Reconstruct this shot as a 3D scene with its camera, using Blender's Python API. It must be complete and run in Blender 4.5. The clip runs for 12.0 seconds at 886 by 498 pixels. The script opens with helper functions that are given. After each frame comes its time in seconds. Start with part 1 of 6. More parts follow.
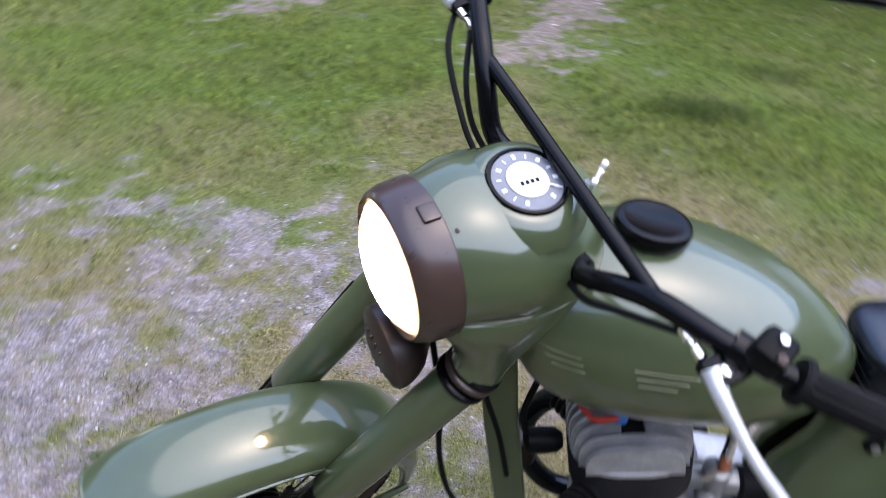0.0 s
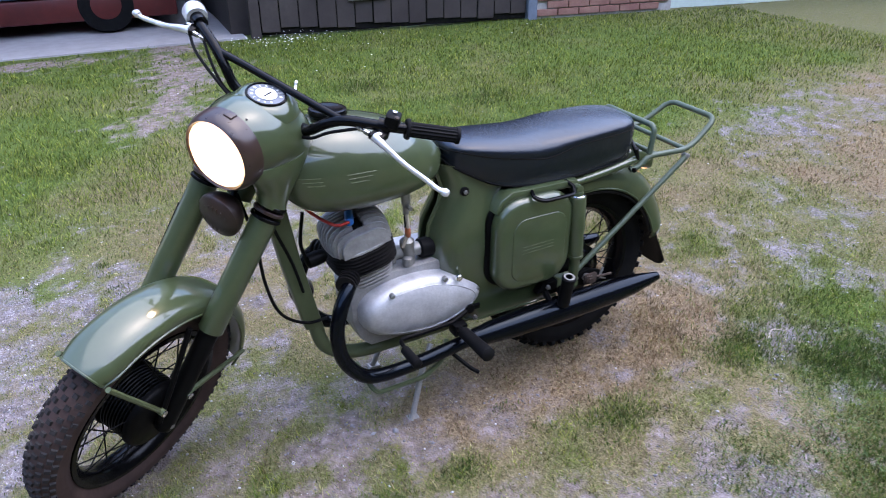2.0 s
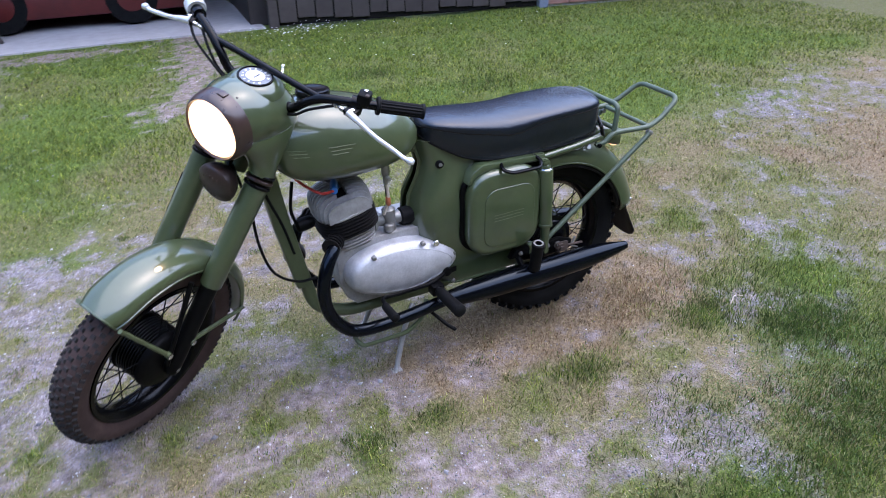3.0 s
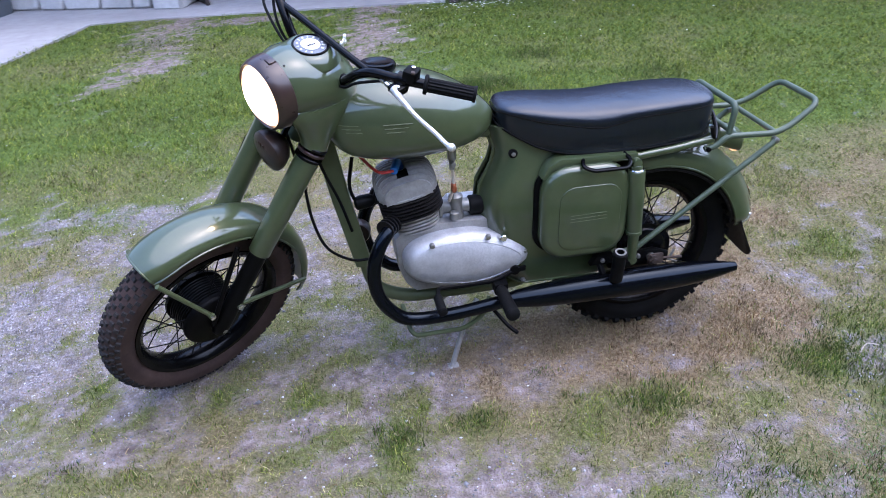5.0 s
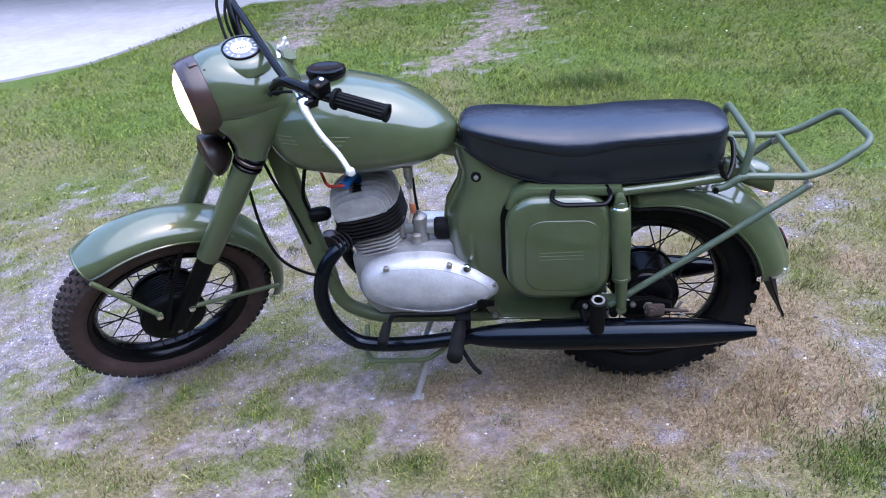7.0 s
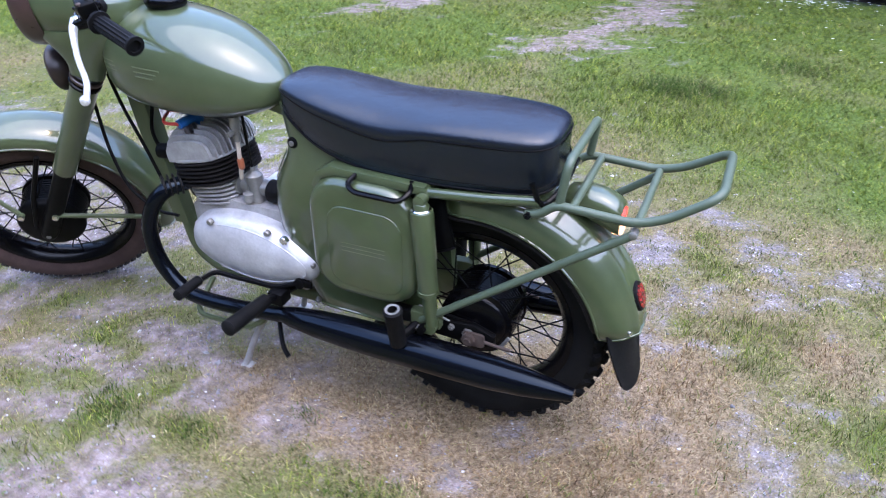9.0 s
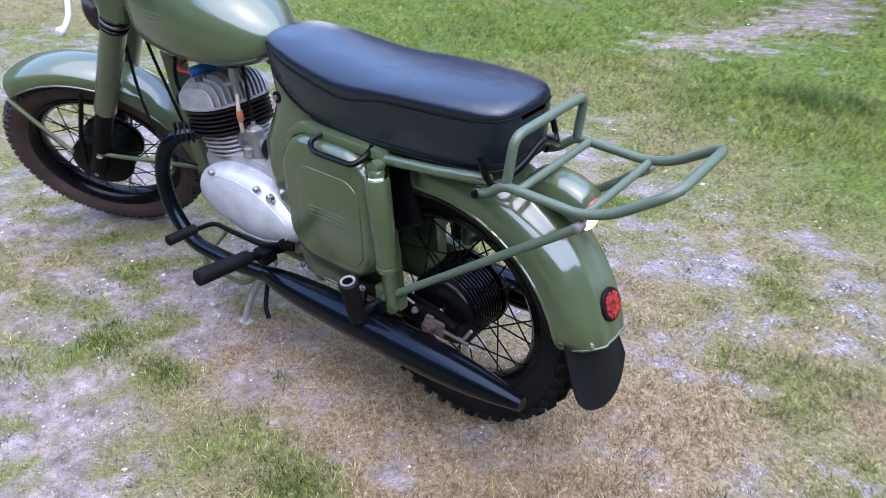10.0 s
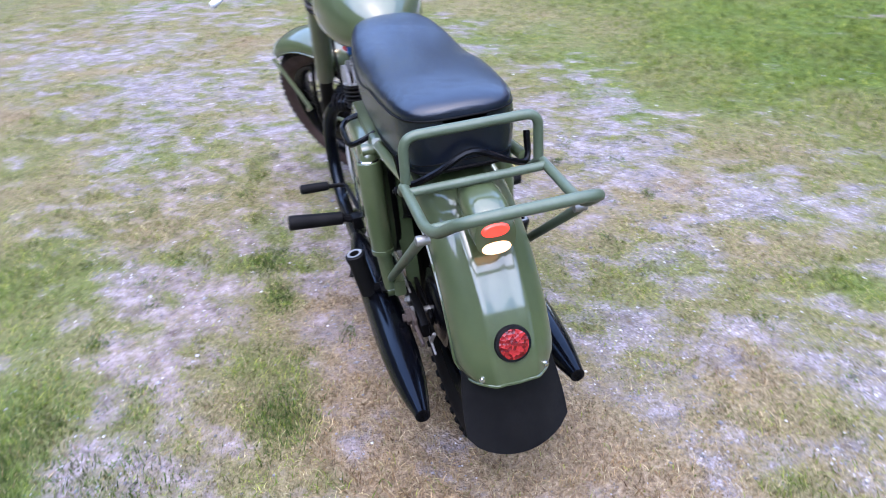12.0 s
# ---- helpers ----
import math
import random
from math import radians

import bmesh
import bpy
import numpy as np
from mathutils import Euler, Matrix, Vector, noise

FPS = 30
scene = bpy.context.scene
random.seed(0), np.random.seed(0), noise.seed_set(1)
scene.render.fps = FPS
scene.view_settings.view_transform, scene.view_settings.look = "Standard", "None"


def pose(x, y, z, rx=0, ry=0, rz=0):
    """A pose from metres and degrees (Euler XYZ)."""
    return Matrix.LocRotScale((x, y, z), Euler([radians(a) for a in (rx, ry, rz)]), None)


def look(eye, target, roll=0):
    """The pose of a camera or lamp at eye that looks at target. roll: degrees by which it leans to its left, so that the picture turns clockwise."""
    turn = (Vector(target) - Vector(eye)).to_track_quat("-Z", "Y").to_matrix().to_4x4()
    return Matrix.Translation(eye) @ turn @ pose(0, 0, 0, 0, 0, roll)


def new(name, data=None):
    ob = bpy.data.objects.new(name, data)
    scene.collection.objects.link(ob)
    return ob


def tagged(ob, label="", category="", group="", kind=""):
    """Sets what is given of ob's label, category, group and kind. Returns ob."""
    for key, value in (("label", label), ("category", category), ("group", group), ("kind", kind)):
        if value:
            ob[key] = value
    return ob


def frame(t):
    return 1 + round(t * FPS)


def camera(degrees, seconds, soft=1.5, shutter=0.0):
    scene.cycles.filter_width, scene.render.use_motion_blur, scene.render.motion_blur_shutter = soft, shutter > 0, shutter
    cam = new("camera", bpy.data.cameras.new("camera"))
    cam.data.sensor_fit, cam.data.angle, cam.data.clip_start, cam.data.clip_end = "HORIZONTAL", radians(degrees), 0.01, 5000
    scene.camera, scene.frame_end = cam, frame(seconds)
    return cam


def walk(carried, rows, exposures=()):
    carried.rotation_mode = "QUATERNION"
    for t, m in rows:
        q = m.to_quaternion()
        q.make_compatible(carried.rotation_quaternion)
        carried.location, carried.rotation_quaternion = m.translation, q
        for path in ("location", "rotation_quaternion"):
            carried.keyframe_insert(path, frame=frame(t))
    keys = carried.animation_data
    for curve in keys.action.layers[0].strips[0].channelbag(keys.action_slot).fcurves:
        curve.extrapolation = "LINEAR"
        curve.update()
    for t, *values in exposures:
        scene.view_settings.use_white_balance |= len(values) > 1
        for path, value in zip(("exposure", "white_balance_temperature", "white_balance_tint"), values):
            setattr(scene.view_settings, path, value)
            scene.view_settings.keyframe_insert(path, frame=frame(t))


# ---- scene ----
cam = camera(62.0, 12.0, soft=0.9, shutter=0.5)
PATH = [
    (0, (0.327, -0.8, 1.356), (0.305, 0.857, 0.236), 6.3),
    (0.5, (0.152, -0.98, 1.379), (0.57, 0.638, 0.281), -2.0),
    (1, (0.024, -1.23, 1.396), (0.792, 0.347, 0.434), 2.3),
    (1.5, (-0.066, -1.484, 1.402), (0.811, 0.056, 0.477), -1.2),
    (2, (-0.018, -1.67, 1.423), (0.833, -0.109, 0.507), -0.6),
    (2.5, (0.0, -1.777, 1.441), (0.828, -0.226, 0.488), -3.0),
    (3, (0.002, -1.935, 1.462), (0.784, -0.352, 0.522), -1.6),
    (3.5, (0.04, -2.009, 1.465), (0.687, -0.379, 0.504), -2.6),
    (3.7, (0.059, -2.0, 1.465), (0.709, -0.361, 0.52), -2.4),
    (5.3, (0.472, -1.91, 1.407), (0.703, -0.177, 0.435), -1.5),
    (5.5, (0.527, -1.913, 1.409), (0.728, -0.161, 0.465), -1.0),
    (6, (0.667, -1.865, 1.404), (0.704, -0.101, 0.463), -3.6),
    (6.5, (0.826, -1.776, 1.399), (0.757, -0.019, 0.446), -2.5),
    (6.7, (0.887, -1.756, 1.397), (0.776, -0.011, 0.426), -3.5),
    (8.3, (1.49, -1.536, 1.363), (0.987, 0.091, 0.314), -0.4),
    (8.5, (1.557, -1.487, 1.35), (1.073, 0.158, 0.32), 0.9),
    (9, (1.789, -1.348, 1.293), (1.116, 0.228, 0.262), 0.9),
    (9.5, (1.973, -1.234, 1.272), (1.151, 0.26, 0.226), 2.1),
    (10, (2.095, -1.068, 1.2), (1.046, 0.28, 0.159), 0.8),
    (10.5, (2.195, -0.904, 1.183), (1.0, 0.312, 0.138), -0.5),
    (11, (2.377, -0.711, 1.17), (1.001, 0.305, 0.134), -1.2),
    (11.5, (2.514, -0.552, 1.184), (0.966, 0.196, 0.162), -3.5),
    (12, (2.573, -0.35, 1.172), (0.893, 0.053, 0.164), -3.8),
]
STOPS = [(0, 2.48, 6960, 18), (0.5, 2.2, 7460, 26), (1, 2.02, 7360, 25), (1.5, 2.45, 6780, 19), (2.5, 2.56, 6530, 18), (5.5, 2.55, 6180, 19), (6.0, 2.72, 6130, 19), (6.5, 2.74, 6130, 19), (8.3, 2.98, 6330, 19), (9.5, 2.97, 6380, 19), (12, 3.03, 6380, 20)]
walk(cam, [(t, look(eye, target, roll)) for t, eye, target, roll in PATH], STOPS)

# ---- world and light ----
world = bpy.data.worlds.new("sky")
scene.world = world
world.use_nodes = True
wn = world.node_tree
sky = wn.nodes.new("ShaderNodeTexSky")
sky.sky_type, sky.sun_disc = "NISHITA", False
sky.sun_elevation, sky.sun_rotation = radians(68), radians(115)
sky.air_density, sky.dust_density, sky.ozone_density = 1.0, 0.9, 2.2
wn.links.new(sky.outputs["Color"], wn.nodes["Background"].inputs["Color"])
wn.nodes["Background"].inputs["Strength"].default_value = 0.15
sun = new("sun", bpy.data.lights.new("sun", "SUN"))
sun.data.energy, sun.data.angle, sun.data.color = 0.55, radians(95), (1.0, 0.985, 0.965)
sun.matrix_world = look((2.3, -1.07, 6.28), (0, 0, 0))

# ---- materials ----
MATS = {}


def nodes_of(name):
    m = bpy.data.materials.new(name)
    m.use_nodes = True
    nt = m.node_tree
    MATS[name] = m
    return m, nt, nt.nodes["Principled BSDF"]


def ramp(nt, fac, stops):
    r = nt.nodes.new("ShaderNodeValToRGB")
    while len(r.color_ramp.elements) < len(stops):
        r.color_ramp.elements.new(0.5)
    for e, (p, c) in zip(r.color_ramp.elements, stops):
        e.position, e.color = p, (*c, 1)
    nt.links.new(fac, r.inputs["Fac"])
    return r.outputs["Color"]


def noise_tex(nt, scale, detail=4, rough=0.6, vec=None):
    n = nt.nodes.new("ShaderNodeTexNoise")
    n.inputs["Scale"].default_value, n.inputs["Detail"].default_value, n.inputs["Roughness"].default_value = scale, detail, rough
    if vec is None:
        vec = nt.nodes.new("ShaderNodeTexCoord").outputs["Object"]
    nt.links.new(vec, n.inputs["Vector"])
    return n.outputs["Fac"]


def mixc(nt, fac, a, b, mode="MIX"):
    x = nt.nodes.new("ShaderNodeMix")
    x.data_type, x.blend_type = "RGBA", mode
    for sock, v in ((x.inputs["Factor"], fac), (x.inputs["A"], a), (x.inputs["B"], b)):
        if isinstance(v, (int, float)):
            sock.default_value = v
        elif isinstance(v, tuple):
            sock.default_value = (*v, 1)
        else:
            nt.links.new(v, sock)
    return x.outputs["Result"]


def bump(nt, p, height, strength, dist):
    b = nt.nodes.new("ShaderNodeBump")
    b.inputs["Strength"].default_value, b.inputs["Distance"].default_value = strength, dist
    nt.links.new(height, b.inputs["Height"])
    nt.links.new(b.outputs["Normal"], p.inputs["Normal"])


def surface(name, c1, c2, scale, rough, metal=0.0, spread=0.1, bump_scale=0, bump_dist=0.0005, coat=0.0, spec=0.5, coat_rough=0.1, coat_ior=1.5, waves=0, wave_dist=0.002):
    """A worn surface: two colours mixed by noise at two scales, roughness varied round its mean, a fine relief."""
    m, nt, p = nodes_of(name)
    big = noise_tex(nt, scale, 3)
    small = noise_tex(nt, scale * 9, 5)
    mid = ramp(nt, big, [(0.3, c1), (0.7, c2)])
    dark = tuple(x * 0.75 for x in c1)
    fleck = ramp(nt, small, [(0.32, (0, 0, 0)), (0.62, (1, 1, 1))])
    nt.links.new(mixc(nt, fleck, mixc(nt, 0.35, mid, dark), mid), p.inputs["Base Color"])
    mr = nt.nodes.new("ShaderNodeMapRange")
    mr.inputs["To Min"].default_value, mr.inputs["To Max"].default_value = max(rough - spread, 0.03), rough + spread
    nt.links.new(small, mr.inputs["Value"])
    nt.links.new(mr.outputs["Result"], p.inputs["Roughness"])
    p.inputs["Metallic"].default_value = metal
    p.inputs["Coat Weight"].default_value = coat
    p.inputs["Coat Roughness"].default_value = coat_rough
    p.inputs["Coat IOR"].default_value = coat_ior
    p.inputs["Specular IOR Level"].default_value = spec
    if bump_scale:
        bump(nt, p, noise_tex(nt, bump_scale, 3), 0.5, bump_dist)
    if waves:
        b = nt.nodes.new("ShaderNodeBump")
        b.inputs["Strength"].default_value, b.inputs["Distance"].default_value = 0.6, wave_dist
        nt.links.new(noise_tex(nt, waves, 4, 0.55), b.inputs["Height"])
        nt.links.new(p.inputs["Normal"].links[0].from_socket, p.inputs["Coat Normal"])
        nt.links.new(b.outputs["Normal"], p.inputs["Normal"].links[0].from_node.inputs["Normal"])
    return m


GREEN = surface("green_paint", (0.047, 0.066, 0.029), (0.059, 0.080, 0.036), 3, 0.36, spread=0.08, bump_scale=30, bump_dist=0.0005, coat=1.0, coat_rough=0.08, coat_ior=1.62, spec=0.25)
GREEN_DULL = surface("green_paint_dull", (0.07, 0.09, 0.040), (0.085, 0.105, 0.048), 6, 0.45, spread=0.1, bump_scale=120, bump_dist=0.0004)
RACK_GREEN = surface("rack_paint", (0.060, 0.085, 0.052), (0.080, 0.108, 0.070), 14, 0.42, spread=0.1, bump_scale=200, bump_dist=0.0006)
BLACK = surface("black_enamel", (0.002, 0.002, 0.0025), (0.0035, 0.0035, 0.0045), 8, 0.20, spread=0.06, spec=0.16, bump_scale=60, bump_dist=0.0003)
GLOSS = surface("black_stove_enamel", (0.0015, 0.0018, 0.003), (0.0025, 0.003, 0.0045), 8, 0.18, spread=0.05, spec=0.24, bump_scale=40, bump_dist=0.0003)
SATIN = surface("black_satin", (0.002, 0.002, 0.0025), (0.0045, 0.0045, 0.0045), 10, 0.42, spread=0.12, spec=0.08, bump_scale=150, bump_dist=0.0004)
# heat paint of barrel and fins, also used to blacken shaded gaps
HEAT_AND_GAP_BLACK = surface("heat_and_gap_black", (0.005, 0.0045, 0.0045), (0.014, 0.012, 0.011), 25, 0.6, spread=0.15, spec=0.15, bump_scale=200, bump_dist=0.0008)
RUBBER = surface("rubber", (0.0035, 0.0035, 0.004), (0.008, 0.008, 0.008), 20, 0.6, spread=0.12, spec=0.1, bump_scale=250, bump_dist=0.0006)
VINYL = surface("black_vinyl", (0.0022, 0.0034, 0.0072), (0.0034, 0.0052, 0.0100), 5, 0.5, coat=1.0, coat_rough=0.25, coat_ior=1.46, spread=0.06, spec=0.2, bump_scale=420, bump_dist=0.0007, waves=11, wave_dist=0.006)
# reflections tinted blue to paint a sky sheen on the black enamel
GLOSS.node_tree.nodes["Principled BSDF"].inputs["Specular Tint"].default_value = (0.66, 0.82, 1.0, 1)
TYRE_DUSTY = surface("dusty_tyre", (0.042, 0.027, 0.024), (0.078, 0.050, 0.044), 12, 0.85, spread=0.1, spec=0.2, bump_scale=180, bump_dist=0.0008)
# seat coat tinted blue, standing in for bluer sky in its reflection
VINYL.node_tree.nodes["Principled BSDF"].inputs["Coat Tint"].default_value = (0.66, 0.82, 1.0, 1)
TREAD_GREY = surface("worn_tread", (0.020, 0.019, 0.020), (0.040, 0.036, 0.035), 14, 0.85, spread=0.1, spec=0.2, bump_scale=180, bump_dist=0.0008)
TYRE = surface("tyre", (0.0035, 0.0035, 0.0035), (0.009, 0.0085, 0.008), 14, 0.8, spread=0.1, spec=0.15, bump_scale=180, bump_dist=0.0008)
ALLOY = surface("cast_alloy", (0.44, 0.44, 0.45), (0.64, 0.64, 0.65), 18, 0.50, metal=0.5, spread=0.18, bump_scale=160, bump_dist=0.0006, waves=14, wave_dist=0.004)
ALLOY_RAW = surface("raw_alloy", (0.28, 0.272, 0.265), (0.44, 0.43, 0.42), 22, 0.55, metal=0.45, spread=0.15, bump_scale=220, bump_dist=0.001)
CHROME = surface("chrome", (0.7, 0.7, 0.7), (0.82, 0.82, 0.82), 10, 0.14, metal=1.0, spread=0.05)
LEVER = surface("polished_alloy", (0.72, 0.72, 0.73), (0.85, 0.85, 0.86), 10, 0.32, metal=0.55, spread=0.08)
STEEL = surface("grey_steel", (0.25, 0.25, 0.24), (0.36, 0.35, 0.33), 16, 0.5, metal=0.8, spread=0.12, bump_scale=200, bump_dist=0.0005)
RUSTY = surface("rusty_steel", (0.05, 0.034, 0.027), (0.10, 0.07, 0.055), 30, 0.7, metal=0.3, spread=0.12)
RIM_BROWN = surface("brown_enamel", (0.032, 0.018, 0.015), (0.05, 0.028, 0.022), 7, 0.3, spread=0.08, coat=0.2)
HORN_BROWN = surface("brown_horn", (0.016, 0.009, 0.008), (0.032, 0.018, 0.014), 14, 0.4, spread=0.1)
WHITE = surface("white_enamel", (0.72, 0.74, 0.74), (0.8, 0.8, 0.8), 12, 0.4)
DIAL_GREY = surface("dial_grey", (0.12, 0.13, 0.15), (0.17, 0.18, 0.20), 12, 0.4)
RED_WIRE = surface("red_wire", (0.5, 0.03, 0.02), (0.6, 0.05, 0.03), 20, 0.45)
BLUE_CAP = surface("blue_plastic", (0.01, 0.12, 0.42), (0.02, 0.17, 0.55), 20, 0.4)
ORANGE = surface("amber_plastic", (0.32, 0.09, 0.04), (0.42, 0.14, 0.07), 20, 0.35)
CLEAR_HOSE = surface("clear_hose", (0.45, 0.38, 0.30), (0.55, 0.48, 0.4), 20, 0.3)
RED_LENS, nt, p = nodes_of("red_lens")
vo = nt.nodes.new("ShaderNodeTexVoronoi")
vo.inputs["Scale"].default_value = 170
nt.links.new(nt.nodes.new("ShaderNodeTexCoord").outputs["Object"], vo.inputs["Vector"])
sc = nt.nodes.new("ShaderNodeSeparateColor")
nt.links.new(vo.outputs["Color"], sc.inputs["Color"])
nt.links.new(ramp(nt, sc.outputs["Red"], [(0.0, (0.06, 0.002, 0.003)), (0.6, (0.17, 0.008, 0.009)), (1.0, (0.34, 0.02, 0.02))]), p.inputs["Base Color"])
p.inputs["Roughness"].default_value = 0.25
bump(nt, p, vo.outputs["Distance"], 0.6, 0.002)


def glowing(name, color, strength):
    m, nt, p = nodes_of(name)
    p.inputs["Base Color"].default_value = (*color, 1)
    p.inputs["Roughness"].default_value = 0.2
    p.inputs["Emission Color"].default_value = (*color, 1)
    p.inputs["Emission Strength"].default_value = strength
    return m


LAMP_GLOW = glowing("headlamp_light", (1.0, 0.80, 0.55), 9.0)
LENS_GLOW = glowing("headlamp_glass", (1.0, 0.66, 0.37), 0.62)
TAIL_GLOW = glowing("tail_light", (1.0, 0.50, 0.24), 0.38)
TAIL_RED = glowing("tail_red", (0.8, 0.05, 0.03), 0.2)


STONE_W = surface("whitewashed_stone", (0.42, 0.41, 0.40), (0.6, 0.59, 0.58), 2.5, 0.9, spread=0.05, bump_scale=14, bump_dist=0.02)
MORTAR = surface("mortar", (0.35, 0.33, 0.31), (0.5, 0.48, 0.45), 5, 0.95, bump_scale=40, bump_dist=0.006)
PLANK = surface("dark_barn_plank", (0.032, 0.024, 0.022), (0.06, 0.048, 0.043), 2, 0.85, spread=0.08, bump_scale=30, bump_dist=0.003)
PLASTER = surface("white_plaster", (0.72, 0.72, 0.72), (0.82, 0.82, 0.82), 1.5, 0.9, spread=0.05, bump_scale=40, bump_dist=0.002)
MINT = surface("pale_mint_plaster", (0.5, 0.6, 0.55), (0.58, 0.68, 0.62), 1.5, 0.9, spread=0.05, bump_scale=40, bump_dist=0.002)
BRICK = surface("old_brick", (0.22, 0.1, 0.08), (0.33, 0.18, 0.14), 6, 0.9, bump_scale=60, bump_dist=0.003)
CONCRETE = surface("concrete", (0.29, 0.28, 0.285), (0.38, 0.37, 0.375), 1.2, 0.9, spread=0.05, bump_scale=30, bump_dist=0.003)
BIN_GREY = surface("grey_plastic", (0.07, 0.085, 0.1), (0.1, 0.115, 0.13), 3, 0.5, bump_scale=30, bump_dist=0.001)
POST_BLUE = surface("blue_grey_paint", (0.12, 0.15, 0.2), (0.17, 0.2, 0.26), 4, 0.6)
RED_PAINT = surface("dark_red_paint", (0.06, 0.006, 0.005), (0.10, 0.01, 0.008), 3, 0.45)
TARP = surface("blue_tarpaulin", (0.10, 0.25, 0.45), (0.16, 0.34, 0.55), 2, 0.5, bump_scale=6, bump_dist=0.02)
# dark finish of the unseen walls that hold back horizon light
SKY_BLOCKER = surface("dark_sky_blocker", (0.05, 0.05, 0.04), (0.08, 0.078, 0.06), 0.6, 0.9, spread=0.05, bump_scale=20, bump_dist=0.004)
ROOF = surface("roof_tile", (0.1, 0.06, 0.05), (0.16, 0.1, 0.08), 3, 0.85)

# ---- mesh tools ----
Y = Vector((0, 1, 0))


def loft(bm, rings, cap=True, closed=True):
    vs = [[bm.verts.new(p) for p in ring] for ring in rings]
    n = len(vs[0])
    for a, b in zip(vs, vs[1:]):
        for i in range(n if closed else n - 1):
            j = (i + 1) % n
            bm.faces.new((a[i], a[j], b[j], b[i]))
    if cap:
        bm.faces.new(vs[0][::-1])
        bm.faces.new(vs[-1])
    return vs


def spline(pts, k=6, closed=False):
    pts = [Vector(p) for p in pts]
    n = len(pts)
    out = []
    for i in range(n if closed else n - 1):
        if closed:
            p0, p1, p2, p3 = (pts[(i + j - 1) % n] for j in range(4))
        else:
            p1, p2 = pts[i], pts[i + 1]
            p0 = pts[i - 1] if i else p1 * 2 - p2
            p3 = pts[i + 2] if i + 2 < n else p2 * 2 - p1
        for s in range(k):
            t = s / k
            out.append(0.5 * ((2 * p1) + (p2 - p0) * t + (2 * p0 - 5 * p1 + 4 * p2 - p3) * t * t + (3 * p1 - p0 - 3 * p2 + p3) * t ** 3))
    if not closed:
        out.append(pts[-1])
    return out


def rounded(pts, radius=0.02, k=5, closed=False):
    """A bent path: straight lines with rounded corners."""
    pts = [Vector(p) for p in pts]
    n = len(pts)
    out = []
    for i in range(n):
        if not closed and i in (0, n - 1):
            out.append(pts[i])
            continue
        a, b, c = pts[i - 1], pts[i], pts[(i + 1) % n]
        d1, d2 = a - b, c - b
        r = min(radius, d1.length * 0.45, d2.length * 0.45)
        p, q = b + d1.normalized() * r, b + d2.normalized() * r
        for s in range(k + 1):
            t = s / k
            out.append((1 - t) ** 2 * p + 2 * t * (1 - t) * b + t * t * q)
    return out


def tube(bm, pts, r, n=10, closed=False, cap=True):
    pts = [Vector(p) for p in pts]
    m = len(pts)
    tang = []
    for i in range(m):
        a = pts[(i - 1) % m] if closed or i else pts[0]
        b = pts[(i + 1) % m] if closed or i < m - 1 else pts[-1]
        tang.append((b - a).normalized())
    up = Vector((0, 0, 1)) if abs(tang[0].z) < 0.9 else Vector((1, 0, 0))
    nrm = (up - tang[0] * up.dot(tang[0])).normalized()
    rings = []
    for i in range(m):
        nrm = (nrm - tang[i] * nrm.dot(tang[i])).normalized()
        bi = tang[i].cross(nrm)
        rr = r[i] if isinstance(r, (list, tuple)) else r
        rings.append([pts[i] + rr * (math.cos(2 * math.pi * j / n) * nrm + math.sin(2 * math.pi * j / n) * bi) for j in range(n)])
    if closed:
        rings.append(rings[0])
        vs = loft(bm, rings, cap=False)
        bmesh.ops.remove_doubles(bm, verts=[v for ring in (vs[0], vs[-1]) for v in ring], dist=1e-6)
    else:
        loft(bm, rings, cap)


def frame_of(origin, axis, x_hint=(1, 0, 0)):
    z = Vector(axis).normalized()
    x = Vector(x_hint)
    x = x - z * x.dot(z)
    if x.length < 1e-3:
        x = Vector((0, 1, 0)) - z * z.y
    x.normalize()
    y = z.cross(x)
    return Matrix(((x.x, y.x, z.x, origin[0]), (x.y, y.y, z.y, origin[1]), (x.z, y.z, z.z, origin[2]), (0, 0, 0, 1)))


def lathe(bm, prof, origin, axis, n=24, cap=True):
    """prof: (radius, height along the axis)."""
    m = frame_of(origin, axis)
    loft(bm, [[m @ Vector((r * math.cos(2 * math.pi * j / n), r * math.sin(2 * math.pi * j / n), h)) for j in range(n)] for r, h in prof], cap)


def ring_lathe(bm, prof, origin, axis, n=64):
    """A closed profile turned round the axis: tyres, rims, bezels."""
    m = frame_of(origin, axis)
    k = len(prof)
    vs = [[bm.verts.new(m @ Vector((r * math.cos(2 * math.pi * j / n), r * math.sin(2 * math.pi * j / n), h))) for r, h in prof] for j in range(n)]
    for j in range(n):
        a, b = vs[j], vs[(j + 1) % n]
        for i in range(k):
            bm.faces.new((a[i], a[(i + 1) % k], b[(i + 1) % k], b[i]))


def box(bm, size, m=None, bevel=0.003, seg=2):
    t = bmesh.new()
    bmesh.ops.create_cube(t, size=1, matrix=Matrix.Diagonal((*size, 1)))
    if bevel:
        bmesh.ops.bevel(t, geom=list(t.edges), offset=bevel, segments=seg, affect="EDGES", profile=0.5)
    join(bm, t, m)


def join(bm, t, m=None):
    me = bpy.data.meshes.new("tmp")
    t.to_mesh(me)
    t.free()
    if m is not None:
        me.transform(m)
    bm.from_mesh(me)
    bpy.data.meshes.remove(me)


